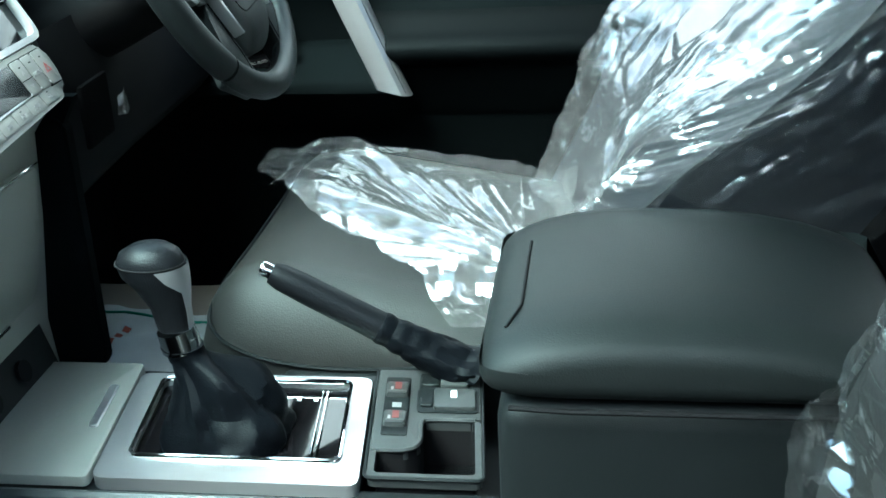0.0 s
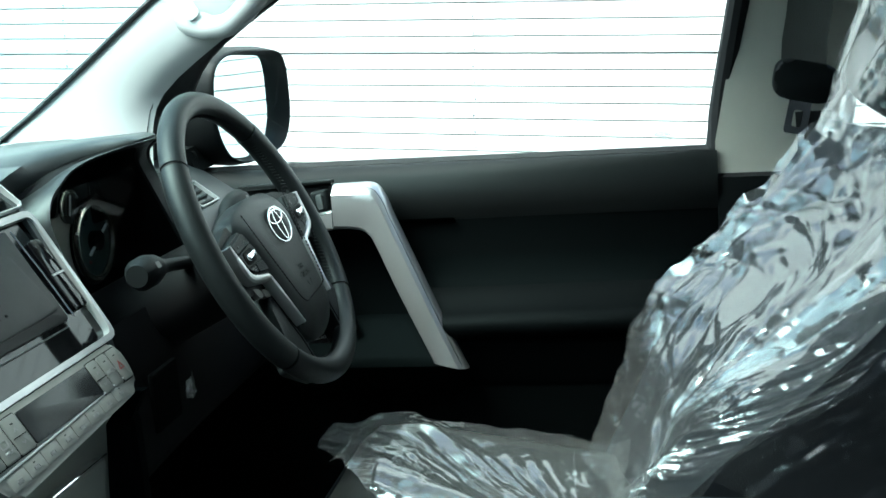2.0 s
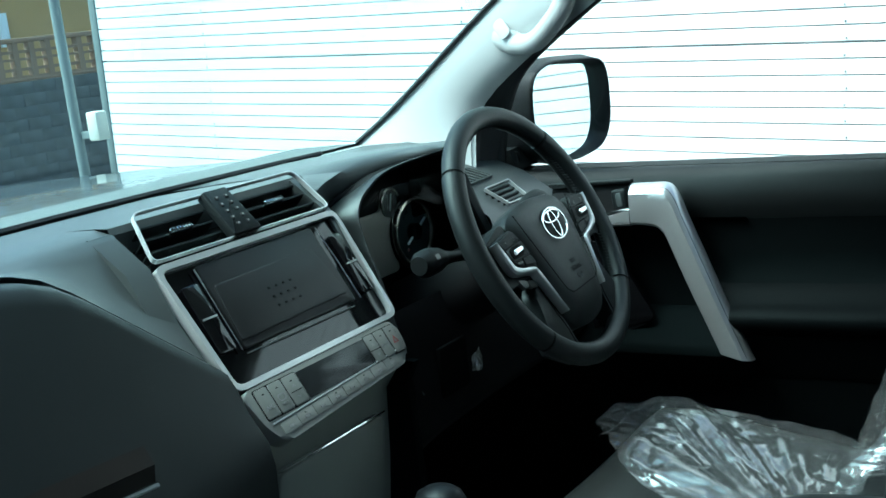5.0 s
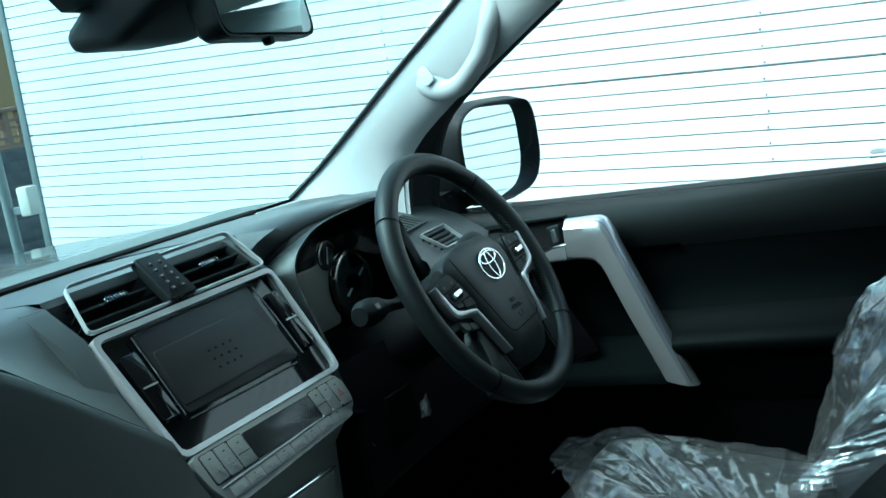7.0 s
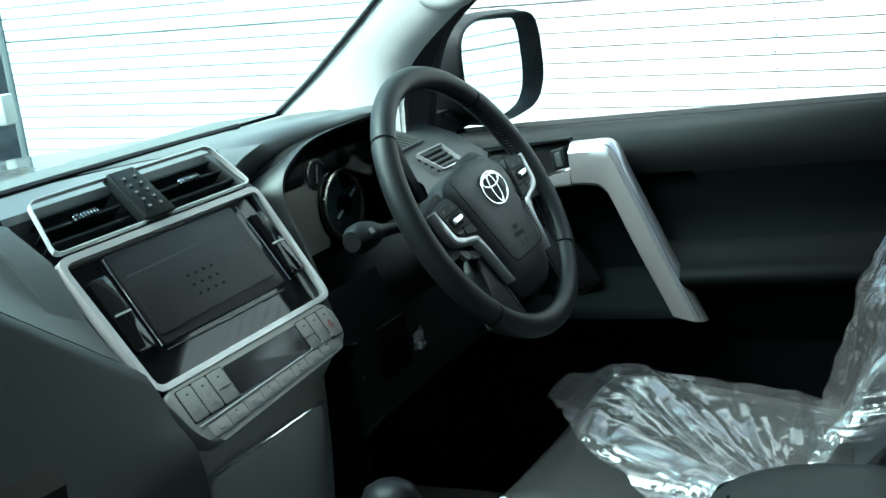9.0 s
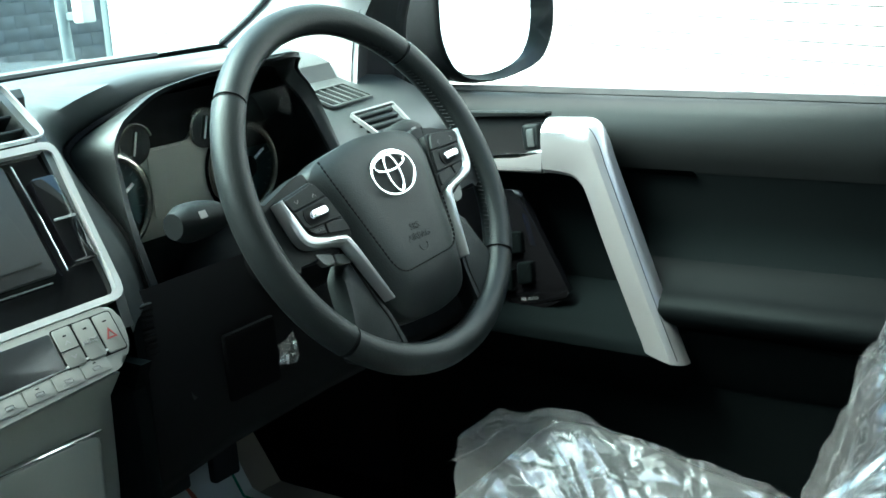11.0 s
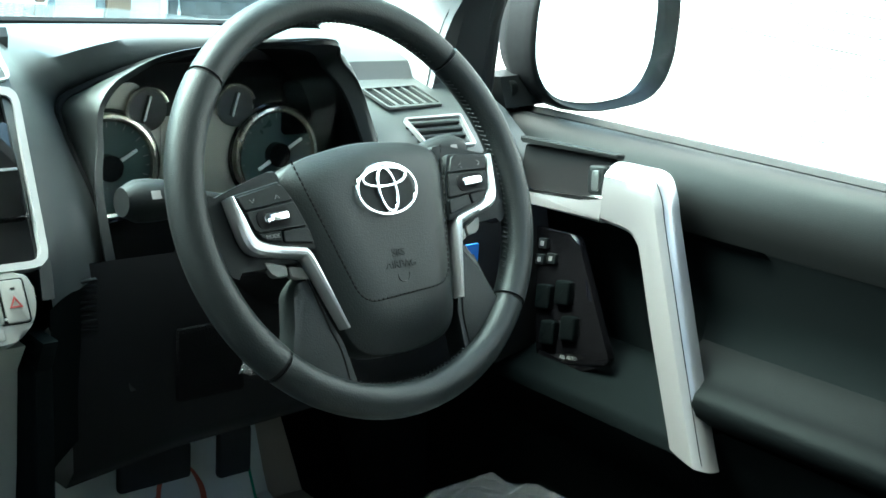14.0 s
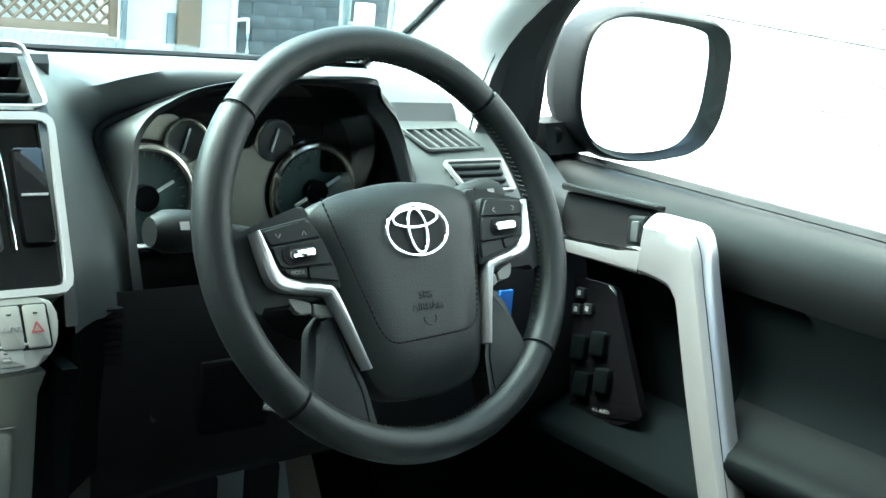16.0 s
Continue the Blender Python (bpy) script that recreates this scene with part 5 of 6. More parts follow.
ho = soften([(-0.096, 0.076), (-0.050, 0.091), (0.074, 0.084), (0.090, 0.055), (0.088, -0.030), (0.062, -0.073), (-0.02, -0.089), (-0.084, -0.078), (-0.112, -0.03), (-0.111, 0.045)], 0.03, 4)
part("mirror_pane", plate(mo, 0.003, GM, base=0.0), M_MIRROR, mirror, "mirror glass")
rows = [[GM @ Vector((x * 1.0, y * 1.0, -0.004)) for x, y in mo]]
rows += [[MM @ Vector((x * s, y * s, h)) for x, y in ho] for s, h in ((0.955, -0.004), (0.975, 0.003), (0.995, 0.002), (1.01, -0.006))]
rows += [[GM @ Vector((x * s + dx, y * s, h)) for x, y in ho] for s, dx, h in ((1.07, 0.012, -0.02), (1.04, 0.010, -0.06), (0.86, 0.0, -0.10), (0.5, -0.01, -0.125), (0.1, -0.01, -0.132))]
part("housing", sheet(rows, close_u=True), M_BLACK, mirror, "black mirror housing", angle=60)
part("mirror_arm", solid([[Vector((x, y + dy, z + dz)) for dy, dz in ((-0.035, -0.012), (0.045, -0.012), (0.045, 0.020), (-0.02, 0.024))] for x, y, z in ((0.80, 0.29, 1.205), (0.84, 0.285, 1.208), (0.875, 0.265, 1.215), (0.92, 0.26, 1.222))]), M_BLACK, mirror, "black mirror arm")

# ---- grab handle on the windscreen pillar ----
grab = thing("grab_handle", "pale grey grab handle on the windscreen pillar", "grab handle")
gp = spline([(0.700, 0.196, 1.424), (0.684, 0.180, 1.418), (0.668, 0.155, 1.410), (0.655, 0.119, 1.414), (0.648, 0.082, 1.442), (0.648, 0.063, 1.466), (0.650, 0.051, 1.493), (0.665, 0.044, 1.519), (0.685, 0.037, 1.537)], 28)
part("bar", tube(gp, [0.024, 0.024, 0.023, 0.022, 0.020, 0.019, 0.018] + [0.016] * 14 + [0.017, 0.018, 0.020, 0.022, 0.023, 0.024, 0.024], 14), M_PILLAR, grab, "pale moulded bar")
part("screw_cover", plate(rounded(-0.010, 0.010, -0.018, 0.018, 0.008), 0.003, frame_of((0.662, 0.180, 1.436), (0.2, -0.75, 0.6), (0.35, 0.4, 0.8)), 0.001), M_PILLAR, grab)

# ---- inside mirror and sensor cover ----
rvm = thing("rear_view_mirror", "black inside mirror on the windscreen", "mirror")
RM = frame_of((0.087, 0.039, 1.552), (0.985, 0.17, -0.035), (0.05, 0.15, 1))
ro = rounded(-0.110, 0.110, -0.036, 0.036, 0.018, 5)
part("glass", plate([(x * 0.95, y * 0.90) for x, y in ro], 0.002, RM, base=0.0), M_MIRROR, rvm, "mirror glass")
part("shell", sheet([[RM @ Vector((x * s, y * s, h)) for x, y in ro] for s, h in ((0.95, 0.001), (1.0, 0.002), (1.02, -0.006), (0.97, -0.026), (0.75, -0.042), (0.3, -0.048), (0.02, -0.048))], close_u=True), M_BLACK, rvm, "black mirror shell")
part("stem", tube([RM @ Vector((0, 0, -0.04)), (0.02, 0.085, 1.585), (0.0, 0.10, 1.62)], 0.012, 10), M_BLACK, rvm)
part("tab", box(-0.006, 0.006, -0.044, -0.034, -0.012, 0.0, 0.003, 2, RM), M_BLACK, rvm)
sens = thing("sensor_cover", "black sensor cover behind the inside mirror", "sensor cover")
cov = solid([[(-0.044, 0.20, 1.535), (0.060, 0.20, 1.530), (0.112, 0.20, 1.540), (0.112, 0.205, 1.560), (0.060, 0.205, 1.556), (-0.044, 0.205, 1.556)],
             [(-0.056, 0.12, 1.532), (0.060, 0.12, 1.527), (0.115, 0.12, 1.540), (0.115, 0.13, 1.600), (0.060, 0.13, 1.602), (-0.056, 0.13, 1.600)],
             [(-0.044, 0.03, 1.578), (0.050, 0.03, 1.576), (0.095, 0.03, 1.582), (0.095, 0.04, 1.655), (0.050, 0.04, 1.655), (-0.044, 0.04, 1.655)]])
bmesh.ops.bevel(cov, geom=cov.edges[:], offset=0.012, segments=3, profile=0.5, affect="EDGES")
part("cover", cov, M_BLACK, sens, "black moulded cover")
part("bracket", solid([[(-0.090, y, 1.640), (-0.082, y, 1.592), (-0.066, y, 1.576), (-0.020, y, 1.573), (0.030, y, 1.600), (0.040, y, 1.640)] for y in (0.175, 0.145)]), M_DARK, sens, "black camera bracket")

# ---- seat belt ----
belt = thing("seat_belt", "black seat belt with a steel tongue on the pillar", "seat belt")
part("webbing", sheet([[(0.752 - 0.02 * (z - 1.25), y - w, z) for w in (0.0, 0.022, 0.046)] for z, y in ((1.24, -0.622), (1.10, -0.630), (0.85, -0.632))]), M_WEB, belt, "black webbing")
part("strap", sheet([[(0.755 - 0.10 * (z - 1.25) + 0.004 * math.sin(w * 60), y - w, z) for w in (0.0, 0.02, 0.04, 0.058)] for z, y in ((1.60, -0.640), (1.46, -0.622), (1.37, -0.612), (1.335, -0.606), (1.28, -0.604))]), M_STRAP, belt, "grey belt strap")
part("tongue_cover", plate(soften([(-0.043, 0.020), (-0.030, 0.029), (0.030, 0.024), (0.043, 0.010), (0.040, -0.016), (0.026, -0.028), (-0.034, -0.024), (-0.044, -0.010)], 0.010), 0.022, frame_of((0.757, -0.637, 1.280), (0, -1, -0.16), (0, -0.16, 1)), 0.006, 3), M_BLACK, belt, "black tongue cover")
TM = frame_of((0.752, -0.626, 1.238), (0, -1, -0.22), (0.0, -0.22, 1))
part("tongue", ring_plate(rounded(-0.015, 0.015, -0.028, 0.026, 0.005), rounded(-0.006, 0.006, -0.018, 0.004, 0.003), 0.003, TM), M_CHROME, belt, "steel tongue")

# ---- small sticker on the driver's window ----
sticker = thing("window_sticker", "small silver sticker on the driver window glass", "sticker")
STK = frame_of((0.812, -0.446, 1.2120), (0, -1, 0), (-0.10, 0, 1))
part("emblem", plate([(0.012 * math.cos(q * math.pi / 12), 0.0045 * math.sin(q * math.pi / 12)) for q in range(24)], 0.0006, STK), M_WRAP, sticker, "oval silver emblem")
part("print_bar", plate(rounded(-0.013, 0.013, -0.0095, -0.0065, 0.001), 0.0006, STK), M_WRAP, sticker, "faint grey print")

# ---- driver's seat ----
B_PROF = [(-0.335, 0.800), (-0.392, 0.915), (-0.415, 0.985), (-0.440, 1.040), (-0.492, 1.080), (-0.560, 1.165), (-0.618, 1.250)]
S_PROF = [(-0.385, 0.880), (-0.440, 0.935), (-0.486, 0.980), (-0.545, 1.030), (-0.608, 1.087), (-0.655, 1.140), (-0.695, 1.190), (-0.735, 1.250)]


def prof(p, v):
    q = spline([(y, z, 0) for y, z in p], 41)
    i = min(39, int(v * 40))
    return q[i].lerp(q[i + 1], v * 40 - i)


def back_point(u, v, off=0.0, x0=0.635, x1=0.185):
    """Front of the backrest, from the far edge (u = 0) to the near edge (u = 1)."""
    a, b = prof(B_PROF, v), prof(S_PROF, v)
    pinch = 1 - 0.22 * max(0, v - 0.5) ** 1.5 * 2.8
    x = lerp(x0, x1, u)
    xm = (x0 + x1) / 2
    x = xm + (x - xm) * pinch
    bow = 0.028 * max(0.0, math.sin(math.pi * u)) ** 0.7
    y = lerp(a.x, b.x, u) - off * 0.82 - bow
    z = lerp(a.y, b.y, u) + off * 0.57 * 0 - bow * 0.3
    return Vector((x, y, z))


def creases(q):
    """Flat facets that meet in sharp folds."""
    d = noise.voronoi(q, distance_metric="DISTANCE_SQUARED")[0]
    return min(1.2, d[1] - d[0])


def crumple(p, s):
    q = Vector(p) + Vector((s, s * 0.7, s * 0.3))
    w = Vector((noise.noise(q * 5), noise.noise(q * 5 + Vector((9, 1, 4))), noise.noise(q * 5 + Vector((3, 8, 2))))) * 0.07
    q = q + w
    return 1.2 * creases(q * 8.5) + 0.48 * creases(q * 19) + 0.11 * creases(q * 46) - 0.4


def folds(across, along, s):
    """Long flat facets: quick change across, slow along."""
    w = noise.noise(Vector((across * 0.3, along * 0.9, s))) * 1.2
    return 0.75 * creases(Vector((across + w, along * 0.9, s))) + 0.36 * creases(Vector((across * 2.1 + w, along * 1.9, s + 4))) + 0.12 * creases(Vector((across * 4.7 + 2 * w, along * 3.2, s + 9)))


seat = thing("car_seat", "black leather driver seat half covered in clear plastic", "car seat")
rows = []
for i in range(21):
    v = i / 20
    fr = [back_point(u / 12, v, 0.022) for u in range(13)]
    th = lerp(0.19, 0.11, v)
    n0, n1 = fr[-1], fr[0]
    ring = fr + [Vector((n0.x + 0.006, n0.y - th * 0.45, n0.z - 0.05 * (1 - v))), Vector((n0.x + 0.03, n0.y - th, n0.z - 0.10 * (1 - v))), Vector((n1.x - 0.03, n1.y - th - 0.02, n1.z - 0.06)), Vector((n1.x - 0.006, n1.y - th * 0.45, n1.z - 0.03))]
    rows.append(ring)
part("backrest", solid(rows), M_BACK_SHADE, seat, "black leather backrest", angle=60)


def cushion_z(x, y):
    q = (x - 0.42) / 0.235
    zt = [(-0.52, 0.790), (-0.36, 0.805), (-0.20, 0.832), (-0.10, 0.850), (-0.05, 0.846), (-0.015, 0.820), (-0.004, 0.785), (0.0, 0.73)]
    for (y0, z0), (y1, z1) in zip(zt, zt[1:]):
        if y <= y1:
            f = max(0.0, (y - y0) / (y1 - y0))
            return lerp(z0, z1, f) + 0.012 * (abs(q) ** 2) - 0.06 * max(0, abs(q) - 0.86) / 0.14
    return zt[-1][1]


rows = []
for y in (-0.52, -0.44, -0.36, -0.28, -0.20, -0.14, -0.10, -0.075, -0.05, -0.035, -0.022, -0.012, -0.005, 0.0):
    top = [(0.185 + 0.47 * j / 20, y, cushion_z(0.185 + 0.47 * j / 20, y)) for j in range(21)]
    d = 0.02 * max(0, 1 + y / 0.04) if y > -0.04 else 0
    rows.append(top + [(0.664 - d, y, 0.76), (0.655 - d, y, 0.69), (0.185 + d, y, 0.69), (0.176 + d, y, 0.76)])
part("cushion", solid(rows), M_SEAT, seat, "black leather cushion", angle=70)
part("seat_base", box(0.21, 0.63, -0.50, -0.06, FLOOR, 0.70, 0.02), M_DARK, seat, "black seat base")
part("side_shield", box(0.166, 0.186, -0.50, -0.10, 0.66, 0.765, 0.008), M_BLACK, seat, "black side shield")
part("piping", tube(spline([(0.173, -0.30, 0.775), (0.174, -0.16, 0.768), (0.176, -0.07, 0.780), (0.185, -0.025, 0.806), (0.25, -0.012, 0.816), (0.42, -0.011, 0.814), (0.60, -0.012, 0.816)], 26), 0.0022, 6), M_BLACK, seat)
HRM = frame_of((0.42, -0.775, 1.325), (1, 0, 0), (0, -0.33, 0.94))
part("headrest", box(-0.135, 0.135, -0.085, 0.085, -0.11, 0.0, 0.04, 5, HRM), M_SEAT, seat, "black leather headrest")
for x in (0.37, 0.47):
    part("headrest_post", tube([(x, -0.78, 1.20), (x, -0.81, 1.28)], 0.006, 10), M_CHROME, seat)


def film(name, n, k, fn, height, parent, label="", mat=None, way=None):
    """Crumpled clear sheet over a surface fn(u, v), lifted along its normal by height(u, v, p)."""
    pts = [[Vector(fn(j / k, i / n)) for j in range(k + 1)] for i in range(n + 1)]
    out = []
    for i in range(n + 1):
        r = []
        for j in range(k + 1):
            a = pts[min(i + 1, n)][j] - pts[max(i - 1, 0)][j]
            b = pts[i][min(j + 1, k)] - pts[i][max(j - 1, 0)]
            nn = a.cross(b)
            nn = nn.normalized() if nn.length > 1e-9 else Vector((0, 0, 1))
            if nn.dot(Vector((-0.3, 0.4, 0.8))) < 0:
                nn = -nn
            if way:
                nn = way(j / k, i / n)
            p = pts[i][j]
            r.append(p + nn * height(j / k, i / n, p))
        out.append(r)
    return part(name, sheet(out), mat or M_FILM, parent, label, angle=11)


cover = thing("seat_back_film", "crumpled clear plastic film over the driver backrest", "plastic film")


def back_film(u, v):
    v = min(1, max(0, v))
    p = back_point(u, v, -0.006, 0.580, 0.182)
    ragged = 0.006 * noise.noise(Vector((u * 5, v * 9, 3)))
    bulge = 0.022 * math.exp(-((v - 0.26) / 0.14) ** 2) * (0.5 + u * 0.5)
    return p + Vector((0, 0.62 * bulge + ragged - 0.035 * max(0.0, v - 0.72) / 0.28 * (1 - u), 0.5 * bulge + 0.012))


def back_height(u, v, p):
    k = min(1.0, max(0.0, (u - 0.30 - 0.10 * v) / 0.18))
    loose = 0.016 * crumple(p, 2.0)
    du, dv = (u - 0.60) * 0.55, (v - 0.10) * 0.75
    ang, rad = math.atan2(dv, du), math.hypot(du, dv)
    streak = 0.030 * folds(ang * 3.3, rad * 1.5, 5.0) * min(1.0, 0.35 + rad * 2.2) + 0.0060 * crumple(p, 4.0)
    return lerp(loose, streak, k) * (1 - 0.6 * max(0.0, (u - 0.86) / 0.14)) + 0.004


def wrap_way(u, v):
    f = min(1.0, max(0.0, (u - 0.72) / 0.16))
    f = f * f * (3 - 2 * f)
    return Vector((0, 0.78, 0.62)).lerp(Vector((-1, 0.15, 0.15)), f).normalized()


def side_film(u, v):
    p = back_film(1.0, v)
    d = lerp(0.0, 0.20, u)
    return p + Vector((-0.008 * math.sin(math.pi * u) - 0.004, -d, -d * (0.55 - 0.45 * v)))


def wrap_film(u, v):
    """The front of the backrest and the first hand's width of its side."""
    if u < 0.8:
        return back_film(u / 0.8, v)
    return side_film((u - 0.8) / 0.2 * 0.20, v)


film("front_sheet", 210, 210, wrap_film, back_height, cover, "crumpled clear film", way=wrap_way)
film("side_sheet", 50, 40, lambda u, v: side_film(0.16 + 0.84 * u, 0.22 + 0.78 * v) + Vector((-0.004, 0, 0)), lambda u, v, p: 0.016 * folds(u * 3 - v * 1.2, v * 0.9, 3.0) + 0.004 * creases(p * 30) + 0.002, cover, "loose clear film on the side", M_FILM_THIN)


def head_film(u, v):
    q = lerp(-2.5, 2.5, u)
    w = lerp(0.13, 0.165, math.sin(math.pi * v)) * (0.92 + 0.08 * min(1.0, v / 0.3))
    return HRM @ Vector((w * math.sin(q) * 0.98, lerp(-0.120, 0.120, v), -0.132 + 0.10 * (1 - math.cos(q)) * 0.62))


film("headrest_sheet", 60, 90, head_film, lambda u, v, p: -0.014 * folds(u * 10 + 1.5 * v, v * 1.2, 7.0), cover, "clear film round the headrest")

cushion_cover = thing("seat_cushion_film", "crumpled clear plastic film over the driver cushion", "plastic film")


def cushion_film(u, v):
    # u: far to near side; v: front to back
    front = lerp(0.008, -0.275, u ** 1.75) + 0.012 * noise.noise(Vector((u * 9, 0.3, 1))) + 0.018 * abs(math.sin(u * 8)) * (1 - u)
    y = lerp(front, -0.395, v)
    x = lerp(0.585, 0.200, u) - 0.02 * v * (1 - u)
    x = min(0.650, max(0.190, x))
    z = cushion_z(x, min(y, -0.045)) + 0.008 + 0.012 * math.sin(math.pi * v) * (0.5 + 0.5 * math.sin(u * 9)) + 0.12 * max(0, v - 0.82)
    if y > -0.045:
        z -= (y + 0.045) * 0.12
    return (x, y, z)


def cushion_height(u, v, p):
    d = Vector((p.x - 0.215, p.y + 0.40))
    ang, rad = math.atan2(d.y, d.x), d.length
    return 0.030 * folds(ang * 3.0, rad * 1.3, 1.0) * min(1, 0.4 + rad / 0.2) + (0.0050 + 0.008 * max(0.0, 1 - rad / 0.16)) * crumple(p, 6.0) + 0.006


film("cushion_sheet", 180, 190, cushion_film, cushion_height, cushion_cover, "crumpled clear film")

# ---- passenger seat, reclined, mostly out of view ----
pseat = thing("car_seat", "black leather passenger seat wrapped in clear plastic", "car seat")
PM = Matrix.Translation((-0.045, -0.165, 0.0)) @ Matrix.Diagonal((-1, 1, 1, 1))
P_PROF = [(-0.48, 0.78), (-0.525, 0.86), (-0.541, 0.935), (-0.552, 1.00), (-0.577, 1.062), (-0.615, 1.13), (-0.655, 1.19)]


def pback(u, v, off=0.0):
    q = prof(P_PROF, min(1.0, v))
    return Vector((lerp(-0.665, -0.262, u), q.x + 0.03 * (1 - u) - 0.030 * max(0.0, math.sin(math.pi * u)) - off, q.y))


rows = []
for i in range(13):
    fr = [pback(u / 10, i / 12, 0.012) for u in range(11)]
    rows.append(fr + [fr[-1] + Vector((0.012, -0.06, -0.02)), fr[-1] + Vector((-0.01, -0.15, -0.05)), fr[0] + Vector((0.01, -0.15, -0.05))])
part("backrest", solid(rows), M_SEAT, pseat, "black leather backrest", angle=60)
part("cushion", solid([[PM @ Vector((x, y, z)) for x, z in ((0.185, 0.70), (0.18, 0.80), (0.22, t), (0.42, t - 0.015), (0.62, t), (0.66, 0.80), (0.655, 0.70))] for y, t in ((0.0, 0.78), (-0.03, 0.84), (-0.10, 0.865), (-0.3, 0.85), (-0.5, 0.83))]), M_SEAT, pseat, "black leather cushion", angle=60)
part("seat_base", box(-0.63, -0.23, -0.62, -0.22, FLOOR, 0.68, 0.02), M_DARK, pseat)
pcover = thing("seat_back_film", "crumpled clear plastic film over the passenger backrest", "plastic film")


def pwrap(u, v):
    if u < 0.7:
        return pback(u / 0.7, v)
    d = (u - 0.7) / 0.3
    return pback(1.0, v) + Vector((0.014 * math.sin(math.pi * 0.5 * min(1, d * 3)), -0.14 * d, -0.03 * d))


film("back_sheet", 110, 110, pwrap, lambda u, v, p: 0.020 * crumple(p, 11.0) + 0.010 * folds(u * 6, v * 1.2, 12.0), pcover, "crumpled clear film", M_FILM_CLEAR, way=lambda u, v: Vector((0.25, 0.85, 0.4)).normalized() if u < 0.66 else Vector((0.85, 0.35, 0.35)).normalized())

# ---- centre console ----
console = thing("centre_console", "black centre console with silver gear surround", "console")
CZ = 0.800
CF = Matrix.Translation((0, 0, CZ)) @ Matrix(((1, 0, 0, 0), (0.11, 1, 0, 0), (0, 0, 1, 0), (0, 0, 0, 1)))
part("body", solid([[(-0.118, y, FLOOR), (-0.112, y, CZ - 0.050), (-0.100, y, CZ - 0.016), (-0.088, y, CZ - 0.008), (-0.070, y, CZ - 0.008), (-0.068, y, CZ - d), (0.117, y, CZ - d), (0.120, y, CZ - 0.008), (0.134, y, CZ - 0.020), (0.140, y, FLOOR)]
    for y, d in ((0.20, 0.0085), (0.1, 0.0085), (0.0, 0.0085), (-0.2, 0.0085), (-0.214, 0.0085), (-0.2145, 0.055), (-0.345, 0.055))]), M_BLACK, console, "black console body", angle=50)
part("side_rail", tube([(-0.098, 0.16, CZ - 0.006), (-0.098, 0.0, CZ - 0.006), (-0.098, -0.22, CZ - 0.006), (-0.095, -0.345, CZ - 0.004)], 0.008, 8), M_DASH, console)
part("gear_trim", ring_plate(rounded(-0.080, 0.096, -0.222, 0.006, 0.010), rounded(-0.048, 0.086, -0.204, -0.018, 0.008), 0.012, CF, base=-0.008), M_SILVER, console, "satin silver gear surround")
part("trim_rim", tube([CF @ Vector((*p, 0.005)) for p in rounded(-0.047, 0.085, -0.203, -0.019, 0.008)], 0.0024, 8, closed=True), M_CHROME, console, "bright inner rim")
part("gear_plate", plate(rounded(-0.047, 0.085, -0.203, -0.019, 0.008), 0.003, CF, base=-0.006), M_PIANO, console, "gloss black gear plate")
part("gate_line", box(-0.035, 0.075, -0.1815, -0.1795, -0.003, 0.0005, 0.0005, 1, CF), M_CHROME, console, "chrome line in the gear plate")
part("gate_line", box(-0.035, 0.075, -0.1765, -0.1755, -0.003, 0.0002, 0.0003, 1, CF), M_CHROME, console)
for i in range(5):
    part("gear_mark", box(0.062, 0.068, -0.172 + i * 0.016, -0.168 + i * 0.016, -0.0032, -0.0026, 0, 1, CF), M_WHITEINK, console)
part("ashtray_lid", plate(rounded(-0.080, 0.116, 0.009, 0.118, 0.006), 0.010, CF, 0.003, 2, base=-0.006), M_FACE_LIT, console, "warm silver sliding lid")
part("lid_grip", plate(rounded(-0.004, 0.070, 0.0225, 0.0315, 0.003), 0.003, CF, 0.001, 1, base=0.003), M_SILVER, console, "raised lid grip")
# the switch panel: a grey plate round a deep open tray, two rocker switches, two socket covers
TRAY = soften([(0.026, -0.271), (0.026, -0.3185), (-0.057, -0.3185), (-0.057, -0.2335), (-0.025, -0.2335), (-0.023, -0.258), (-0.012, -0.271)], 0.005)
PAN = soften([(0.113, -0.2275), (0.113, -0.324), (0.0262, -0.324), (0.0262, -0.2708), (-0.012, -0.2708), (-0.0228, -0.258), (-0.0248, -0.2275)], 0.003)
part("switch_plate", plate(PAN, 0.012, CF, 0.0015, 2, base=-0.008), M_PANEL, console, "dark grey switch plate")
part("tray_rim", ring_plate(rounded(-0.063, 0.0262, -0.324, -0.2275, 0.006), rounded(-0.057, 0.0258, -0.3185, -0.2335, 0.004), 0.0105, CF, base=-0.008), M_PANEL, console, "grey tray rim")
part("tray_divider", tube([CF @ Vector(p) for p in spline([(0.0262, -0.3185, 0.003), (0.0262, -0.279, 0.003), (0.018, -0.271, 0.003), (-0.010, -0.2705, 0.003), (-0.0225, -0.260, 0.003), (-0.0245, -0.234, 0.003)], 24)], 0.0024, 6), M_PANEL, console, "rounded edge of the tray")
part("tray_wall", sheet([[CF @ Vector((x, y, z)) for x, y in TRAY + TRAY[:1]] for z in (0.001, -0.02, -0.045)]), M_DARK, console, "black wall of the open tray", angle=50)
part("tray_floor", plate(TRAY, 0.003, CF, base=-0.047), M_CARPET, console, "black floor of the open tray")
part("panel_edge", tube([CF @ Vector((*p, 0.0022)) for p in rounded(-0.0645, 0.1145, -0.3255, -0.2260, 0.006)], 0.0018, 6, closed=True), M_BLACK, console, "black joint round the panel")
